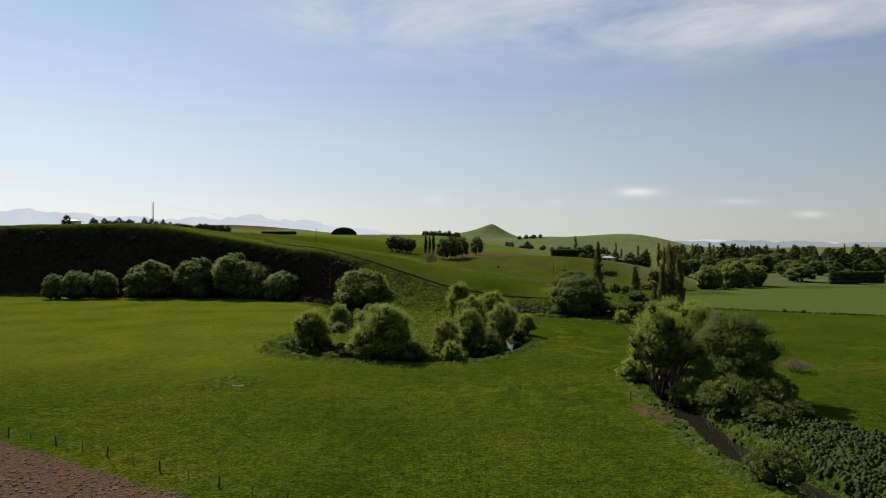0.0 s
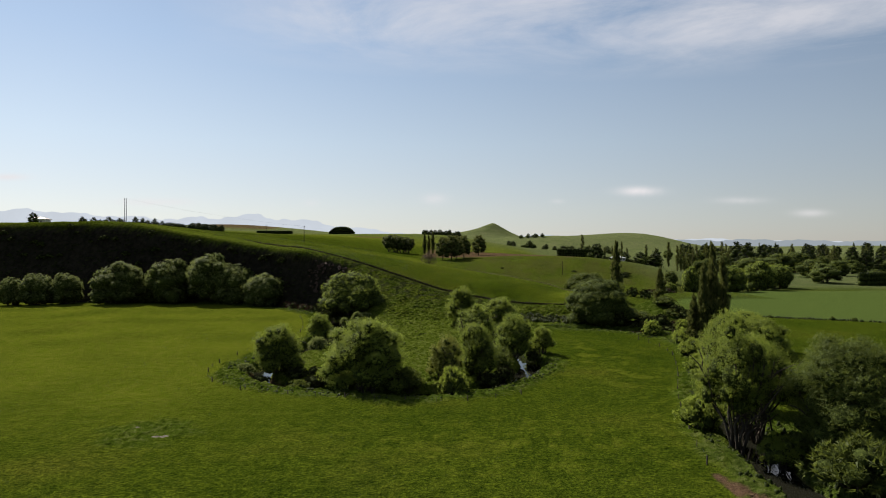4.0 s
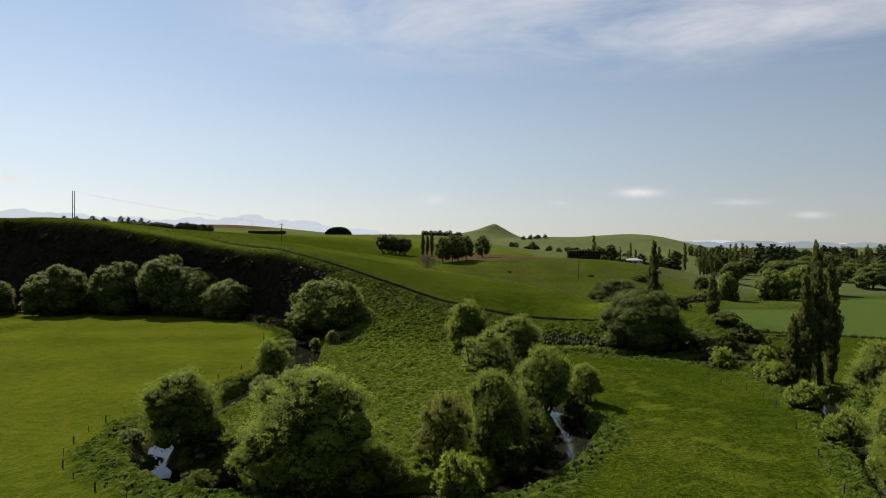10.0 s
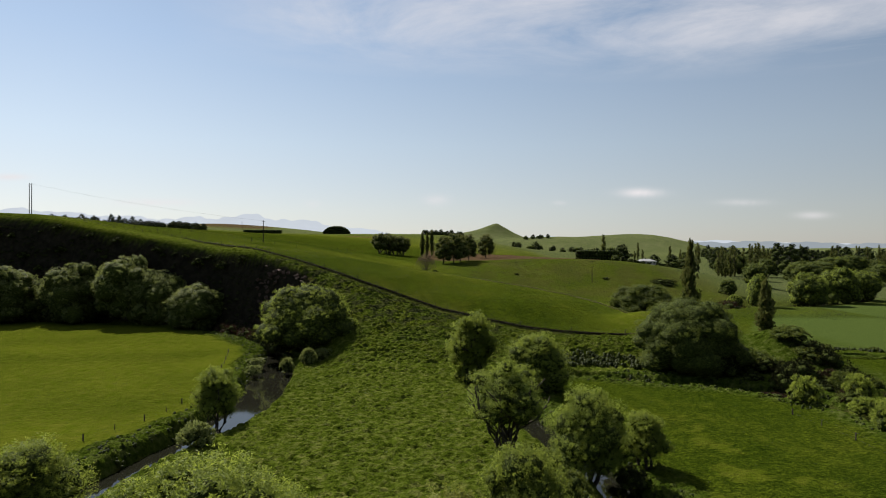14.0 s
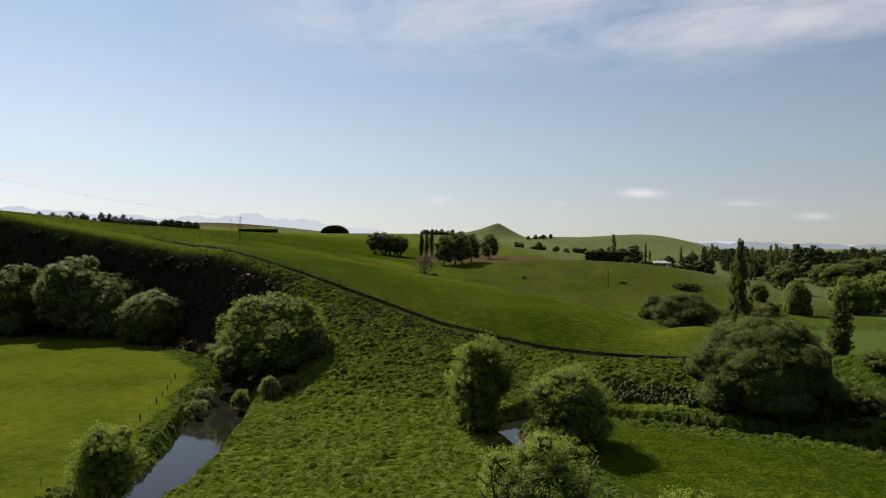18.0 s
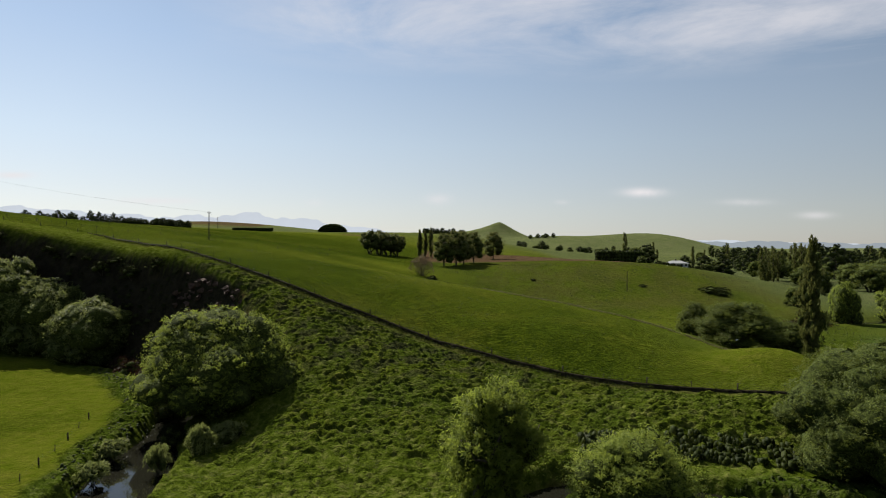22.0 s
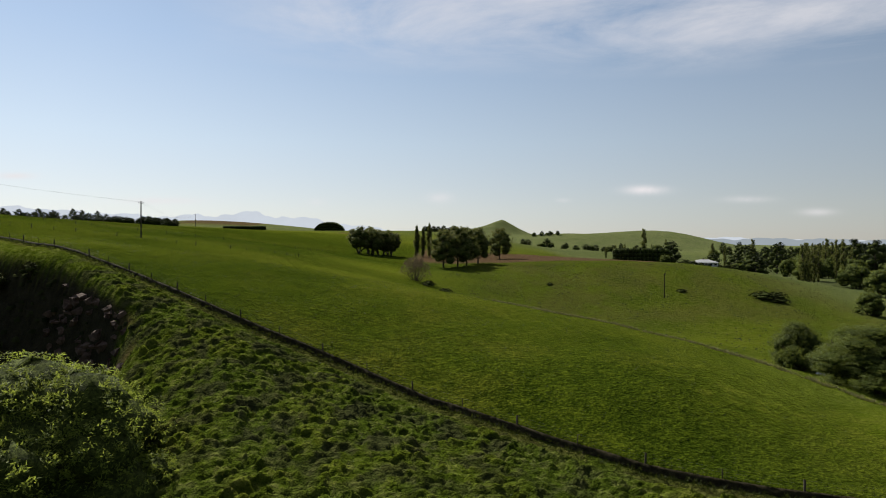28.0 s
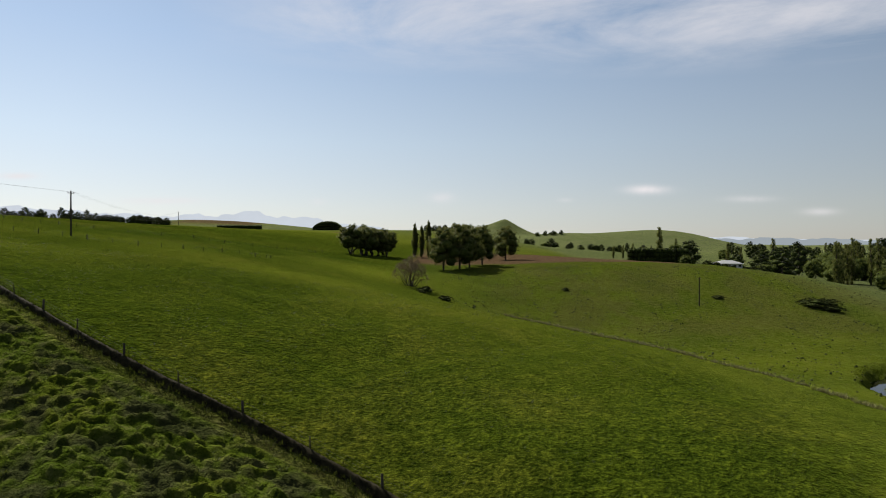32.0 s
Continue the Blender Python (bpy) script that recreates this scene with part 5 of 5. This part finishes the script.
fence("wire_fence", np.stack((np.linspace(-150, 70, 175), np.interp(np.linspace(-150, 70, 175), FENCE_X, FENCE_Y) + 0.35), -1), 6.4, 0.95, 3, "post and wire fence along the top of the slope")
fence("wire_fence", line_of([(-130, 356), (-98, 356), (-82, 361), (-62, 365), (-43, 387), (-42, 400)]), 4.5, 0.95, 3, "old post and wire fence across the upland")
fence("wire_fence", line_of([(-150, 430), (-120, 440), (-90, 450), (-63, 469), (-50, 500)]), 5.0, 1.15, 3, "farther post and wire fence on the upland")
fence("wire_fence", line_of([(-52, 262), (-47, 244), (-43, 224), (-42.5, 205), (-47, 190), (-49, 170), (-45, 153), (-33, 142), (-15, 137), (2, 135), (16, 141)]), 5.2, 0.9, 3, "leaning post and wire fence round the creek bend")
fence("wire_fence", line_of([(54, 205), (55, 185), (48, 160), (40, 138), (34, 118), (30, 100)]), 6.5, 1.05, 2, "sparse post and wire fence along the creek bank")
fence("wire_fence", line_of([(88, 278), (102, 269), (130, 254), (165, 236), (220, 210)]), 6.0, 1.1, 3, "wire fence along the field drain")


# ---- rank grass: tussocks, rushes, scrub ----
def tufts(name, spots, sizes, mat, label, blades=9, dome=True, seed=1, stretch=1.0, squash=0.55, fat=0.45, wide=1.0):
    """Grass tussocks: a low mound with blades that arch out of it."""
    rng = np.random.RandomState(seed)
    n = len(spots)
    spots, sizes = np.asarray(spots, float), np.asarray(sizes, float)
    chunks = []
    if dome:
        th = np.array((0.0, 0.75, 1.45))
        ph = np.linspace(0, 6.283, 7)[:-1]
        ring = [np.array([[0, 0, 1.0]])] + [np.stack((np.sin(t) * np.cos(ph), np.sin(t) * np.sin(ph), np.full(6, np.cos(t))), -1) for t in th[1:]]
        d = np.concatenate(ring)
        wob = rng.uniform(0.6, 1.35, (n, 13, 1))
        v = spots[:, None] + d[None] * wob * sizes[:, None, None] * np.array([fat * stretch, fat, squash * 0.9])
        v[:, 7:, 2] -= 0.15
        q = [(0, 1 + k, 1 + (k + 1) % 6, 1 + (k + 1) % 6) for k in range(6)] + [(1 + k, 7 + k, 7 + (k + 1) % 6, 1 + (k + 1) % 6) for k in range(6)]
        tri = np.array([(a, b, c) for a, b, c, e in q[:6]] + [(a, b, c) for a, b, c, e in q[6:]] + [(a, c, e) for a, b, c, e in q[6:]])
        f = (tri[None] + (np.arange(n) * 13)[:, None, None]).reshape(-1, 3)
        chunks.append((v.reshape(-1, 3), f))
    a = rng.uniform(0, 6.283, (n, blades))
    lean = rng.uniform(0.25, 1.0, (n, blades))
    out = np.stack((np.cos(a) * lean, np.sin(a) * lean, 1.15 - 0.55 * lean), -1)
    root = spots[:, None] + out * sizes[:, None, None] * np.array([0.28, 0.28, 0.12])
    tip = root + out * (sizes[:, None] * rng.uniform(0.2, 0.62, (n, blades)))[..., None] * np.array([1.0, 1.0, squash * 1.5])
    side = np.stack((-np.sin(a), np.cos(a), 0 * a), -1) * (sizes[:, None] * rng.uniform(0.018, 0.045, (n, blades)) * wide)[..., None]
    v = np.stack((root - side, root + side, tip), 2).reshape(-1, 3)
    chunks.append((v, np.arange(len(v)).reshape(-1, 3)))
    v, f = join(chunks)
    ob = mesh_object(name, v, f, mat, True)
    return tagged(ob, label, "grass", kind="stuff")


def scatter(x0, x1, y0, y1, count, keep, seed):
    rng = np.random.RandomState(seed)
    x, y = rng.uniform(x0, x1, count), rng.uniform(y0, y1, count)
    d = np.minimum(distance_to(CREEK, x, y), distance_to(FAR_CREEK, x, y))
    s, _ = slope_share(x, y)
    k = keep(x, y, d, s, rng)
    x, y, d, s = x[k], y[k], d[k], s[k]
    return np.stack((x, y, land(x, y) + 0.0 + 0.5 * hummocks(x, y) * rough_share(x, y, d, s) * (y < 480)), -1), rng


def front(x, y, d, s, rng):
    below = np.interp(x, FENCE_X, FENCE_Y) - y
    return (s > -0.03) & (below > 2.0) & (x > -37 + 4 * waves(x, y, 9, 3)) & (d > 3.2) & (rng.rand(len(x)) < 0.75 + 0.5 * waves(x, y, 12, 4))


pts, rng = scatter(-50, 80, 233, 345, 46000, front, 101)
tufts("tussock_grass", pts, 0.28 + 0.42 * rng.rand(len(pts)) ** 2, TUSSOCK, "clumpy tussock grass over the hill's front slope", 20, False, 2, 1.3, 0.6, 0.36, 1.3)


def tongue(x, y, d, s, rng):
    return inside_loop(x, y) & (s < 0.0) & (d > 2.6) & (rng.rand(len(x)) < 0.7 + 0.6 * waves(x, y, 11, 5))


pts, rng = scatter(-40, 30, 143, 262, 30000, tongue, 102)
tufts("tussock_grass", pts, 0.24 + 0.42 * rng.rand(len(pts)) ** 2, MEADOW, "rank tussock grass on the creek's tongue of land", 18, False, 3, 1.3, 0.6, 0.34, 1.3)


def bank(x, y, d, s, rng):
    return (d > 2.2) & (d < np.where(x > 0, 6.0, 7.4) + 1.6 * waves(x, y, 14, 21)) & ~inside_loop(x, y) & (s < 0.05) & (np.hypot((x - 31.4) * 2.2, y - 95.5) > 5.5) & (rng.rand(len(x)) < 0.8)


pts, rng = scatter(-75, 85, 50, 300, 46000, bank, 103)
tufts("rush_grass", pts, rng.uniform(0.4, 1.0, len(pts)) * 0.75, RUSH, "dark rushes and rank grass along the creek banks", 12, True, 4, 1.0, 0.6, 0.42)


def east_bank(x, y, d, s, rng):
    return (d > 3.0) & (x > 42 + 0.0 * y) & (rng.rand(len(x)) < 0.75) & (x + (y - 88) * 0.4 < 57)


pts, rng = scatter(40, 66, 50, 108, 8000, east_bank, 104)
tufts("rush_grass", pts, rng.uniform(0.5, 1.1, len(pts)), RUSH, "waist-high rank growth beside the creek", 14, True, 5, 1.0, 0.7, 0.42)


def dark_line(x, y, d, s, rng):
    line = np.interp(x, (18, 32, 50, 60), (245, 246, 243, 236))
    return (np.abs(y - line) < 3.2)


pts, rng = scatter(18, 62, 225, 255, 2600, dark_line, 105)
tufts("rush_grass", pts, rng.uniform(1.0, 1.9, len(pts)), RUSH, "tall dark tussocks along the foot of the bank", 26, True, 6, 1.0, 0.6, 0.3)


def drain(x, y, d, s, rng):
    return np.abs(y - (275 - 0.53 * (x - 90))) < 1.3


pts, rng = scatter(88, 240, 190, 280, 16000, drain, 112)
tufts("rush_grass", pts, rng.uniform(0.7, 1.5, len(pts)), RUSH, "low rank growth along the field drain", 16, True, 13, 1.0, 0.5, 0.35)


def under_fence(x, y, d, s, rng):
    below = np.interp(x, FENCE_X, FENCE_Y) - y
    return (below > -0.8) & (below < 0.05) & (x < 56)


pts, rng = scatter(-100, 56, 258, 350, 150000, under_fence, 106)
tufts("rank_grass", pts, rng.uniform(0.15, 0.42, len(pts)) * (1 + 0.9 * (rng.rand(len(pts)) < 0.15)), RUSH, "long dry grass along the lip of the fence bank", 7, False, 7, 1.0, 0.8)

def bank_foot(x, y, d, s, rng):
    below = np.interp(x, FENCE_X, FENCE_Y) - y
    return (below > 0.25) & (below < 1.3) & (x > -95) & (x < 70)


pts, rng = scatter(-95, 70, 264, 345, 150000, bank_foot, 116)
tufts("rank_grass", pts, rng.uniform(0.35, 0.8, len(pts)), RUSH, "rank grass growing up the foot of the bank", 8, False, 17, 1.0, 0.85)

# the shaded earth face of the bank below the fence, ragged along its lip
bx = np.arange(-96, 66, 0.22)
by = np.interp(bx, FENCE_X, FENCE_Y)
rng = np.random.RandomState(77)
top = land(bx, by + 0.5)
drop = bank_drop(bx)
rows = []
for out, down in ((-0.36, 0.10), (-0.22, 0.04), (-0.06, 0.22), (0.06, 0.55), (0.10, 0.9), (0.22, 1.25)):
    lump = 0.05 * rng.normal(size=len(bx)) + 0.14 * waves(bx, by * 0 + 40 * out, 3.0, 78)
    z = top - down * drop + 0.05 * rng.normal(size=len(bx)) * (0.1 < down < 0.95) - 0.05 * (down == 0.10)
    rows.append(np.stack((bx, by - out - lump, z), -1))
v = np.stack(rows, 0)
# far darker than bare earth: the shade on this face is in the colour
BANKFACE = simple("shaded_bank_face", (0.0067, 0.0067, 0.0030), (0.0296, 0.0252, 0.0133), 2.5, 0.95, 0.05, 0, 0.08)
tagged(mesh_object("bank", v.reshape(-1, 3), grid_faces(len(rows), len(bx)), BANKFACE, True), "low earth bank, coloured dark as in shade, with ragged grass along the fence", "bank", kind="structure")


def paddock(x, y, d, s, rng):
    below = np.interp(x, FENCE_X, FENCE_Y) - y
    return (below < -0.8) & (x < 44 - 0.0015 * (y - 283) ** 2) & (rng.rand(len(x)) < 0.55 + 0.9 * waves(x, y, 16, 6))


pts, rng = scatter(-80, 48, 258, 350, 22000, paddock, 107)
tufts("grass_tuft", pts, rng.uniform(0.22, 0.6, len(pts)) * (1 + 0.6 * (rng.rand(len(pts)) < 0.06)), FIELDTUFT, "small uneven grass tufts in the upland paddock", 9, False, 8, 1.0, 0.5)


def lip(x, y, d, s, rng):
    return distance_to(RIM, x, y, 4.0) < 0.9 + 0.5 * waves(x, y, 5, 64)


pts, rng = scatter(8, 62, 275, 350, 30000, lip, 117)
tufts("rank_grass", pts, rng.uniform(0.4, 0.8, len(pts)), STRAW, "long pale grass along the lip of the spur", 16, False, 18, 1.0, 0.9, 0.36, 1.3)


def knoll(x, y, d, s, rng):
    return (y > 338 + 2.2 * np.maximum(0, 30 - x)) & (d > 4) & (rng.rand(len(x)) < 0.5 + 0.9 * waves(x, y, 22, 7))


pts, rng = scatter(0, 165, 338, 490, 7000, knoll, 108)
tufts("tussock_grass", pts, 0.2 + 0.34 * rng.rand(len(pts)) ** 2, RUSH, "scattered tussocks on the grassy knoll", 7, True, 9, 1.2, 0.4)


def flat(x, y, d, s, rng):
    return (d > 7) & (s < -0.05) & ~inside_loop(x, y) & (y > 86 - (x + 60) * 0.528) & (rng.rand(len(x)) < 0.5 + 1.0 * waves(x, y, 18, 8))


pts, rng = scatter(-75, 62, 62, 235, 20000, flat, 109)
tufts("grass_tuft", pts, rng.uniform(0.16, 0.46, len(pts)), FIELDTUFT, "small tufts of ungrazed grass in the flat pasture", 9, False, 10, 1.0, 0.5)


def ploughed(x, y, d, s, rng):
    return y < 83.8 - (x + 60) * 0.59


pts, rng = scatter(-75, -10, 45, 95, 5000, ploughed, 110)
CLOD = simple("soil_clod", (0.0333, 0.0222, 0.0155), (0.1110, 0.0851, 0.0651), 1.2, 0.95, 0.1, 0, 0.05)
tufts("soil_clods", pts, rng.uniform(0.15, 0.5, len(pts)), CLOD, "rough brown clods of ploughed soil", 2, True, 11, 1.6, 0.3)
bpy.data.objects["soil_clods"]["category"] = "soil"


# scrub over the shaded bluff
def bluff(x, y, d, s, rng):
    return (s > 0.02) & (s < 0.95) & (x < -37) & (rng.rand(len(x)) < np.where(x > -58, 0.75, 0.97))


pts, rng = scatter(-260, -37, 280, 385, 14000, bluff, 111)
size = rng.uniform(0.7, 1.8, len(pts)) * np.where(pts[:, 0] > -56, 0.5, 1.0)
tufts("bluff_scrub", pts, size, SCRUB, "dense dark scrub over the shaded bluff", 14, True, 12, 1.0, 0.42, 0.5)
bpy.data.objects["bluff_scrub"]["category"] = "scrub"
for x, y, w, h in ((-63, 297, 6, 4), (-58, 293, 5.5, 3.6), (-54, 289, 5, 3.2), (-67, 301, 6, 4)):
    plant(S3, x, y, w / 4.5, h / 3.0, x * 30 % 360, leaf=RUST, label="rust-brown scrub bush below the bluff")
CLIFF = np.random.RandomState(55)
for k in range(46):
    x = -64 - 190 * (k + CLIFF.rand()) / 46
    lo, hi = np.interp(x, FOOT_X, FOOT_Y), np.interp(x, FOOT_X, CREST_Y)
    y = lo + (hi - lo) * CLIFF.uniform(0.62, 1.0)
    s = CLIFF.uniform(0.45, 1.25)
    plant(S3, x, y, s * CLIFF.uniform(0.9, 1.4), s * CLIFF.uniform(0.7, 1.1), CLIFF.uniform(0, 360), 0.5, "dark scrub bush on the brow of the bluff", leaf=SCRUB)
for x, y, w, h in ((-46, 276, 6, 4), (-50, 283, 6, 4), (-41, 266, 5, 4.5), (-44, 270, 5, 4), (-38, 268, 6, 5), (-36, 254, 4, 3)):
    plant(S1, x, y, w / 5.0, h / 4.0, x * 30 % 360, leaf=SCRUB, label="dark scrub shrub over the shaded creek")
for x, y, w, h in ((12.5, 158, 4, 3), (9, 152, 5, 3), (-28, 154, 4.5, 2.4), (-35, 152.5, 4, 2.0), (-24, 151, 5, 2.2), (-20, 153, 5, 2.0), (-16, 151, 5, 2.6), (-25, 157, 4, 2), (-20, 150, 5, 3.5), (-9, 147, 5, 4), (21.5, 178, 4, 2.6)):
    plant(S1, x, y, w / 5.0, h / 4.0, x * 30 % 360, leaf=SCRUB, label="dark shrub overhanging the creek")
# the scrubby slope between the broad willow and the poplars
SLOPE = np.random.RandomState(31)
for k in range(26):
    x, y = 57 + 22 * SLOPE.rand(), 212 + 36 * SLOPE.rand()
    if distance_to(CREEK, np.array([x]), np.array([y]))[0] < 2.5:
        continue
    kind = SLOPE.rand()
    plant(S3 if kind < 0.6 else S1, x, y, SLOPE.uniform(0.7, 1.5), SLOPE.uniform(0.6, 1.2), SLOPE.uniform(0, 360), leaf=RUST if kind < 0.3 else SCRUB if kind < 0.4 else POPLAR,
          label="rust-brown scrub bush on the creek bank" if kind < 0.3 else "dark tangled scrub bush on the creek bank" if kind < 0.4 else "low green scrub bush on the creek bank")
for x, y, w, h in ((6.5, 226, 5, 5), (4.5, 229, 4.5, 4), (17, 219.5, 6, 4.5), (19.5, 222, 5, 4)):
    plant(S1, x, y, w / 5.0, h / 4.0, x * 30 % 360, label="green shrub round the foot of a willow")
# a drain with low shrubs between the valley fields
for k in range(16):
    x = 92 + 8.5 * k + 2 * math.sin(k * 5.1)
    plant(S3, x, 275 - 0.53 * (x - 90) + math.sin(k * 3.3), 0.45 + 0.25 * ((k * 7) % 5) / 4, 0.3 + 0.25 * ((k * 3) % 4) / 3, k * 47, leaf=POPLAR)
# pale clay showing through the rank patch in the pasture
CLAY = simple("pale_clay", (0.0629, 0.0533, 0.0370), (0.1406, 0.1221, 0.0925), 3.0, 0.95, 0.1, 0, 0.05)
for x, y, a, b, turn in ((-37.5, 115.5, 1.9, 0.8, 5), (-35.6, 116.2, 0.8, 0.5, 30), (-42.8, 120, 0.9, 0.55, -10), (-44.5, 118.2, 0.5, 0.3, 20)):
    v, f = core(np.zeros(3), np.array([a, b, 0.28]), np.random.RandomState(int(a * 100)), 6, 12)
    c = mesh_object("clay_patch", v, f, CLAY, True)
    c.matrix_basis = pose(x, y, ground_z(x, y) - 0.10, 0, 0, turn)
    tagged(c, "pale bare clay showing in a rank patch of pasture", "clay", "clay patches")
# broken rock at the bluff's edge
ROCKS = np.random.RandomState(9)
for k in range(80):
    x = -58 + 22 * ROCKS.rand()
    lo, hi = np.interp(x, FOOT_X, FOOT_Y), np.interp(x, FOOT_X, CREST_Y)
    y = lo + (hi - lo) * ROCKS.uniform(0.45, 0.99)
    v, f = core(np.zeros(3), np.array([ROCKS.uniform(0.4, 1.5), ROCKS.uniform(0.4, 0.9), ROCKS.uniform(0.3, 0.9)]), ROCKS, 4, 6)
    v = v * (1 + 0.28 * ROCKS.normal(size=(len(v), 1)))
    r = mesh_object("rock_outcrop", v, f, ROCK, False)
    r.matrix_basis = pose(x, y, ground_z(x, y) - 0.45, ROCKS.uniform(0, 40), ROCKS.uniform(-20, 20), ROCKS.uniform(-40, 40))
    tagged(r, "broken grey-brown rock in the eroded bluff edge", "rock", "bluff rocks")
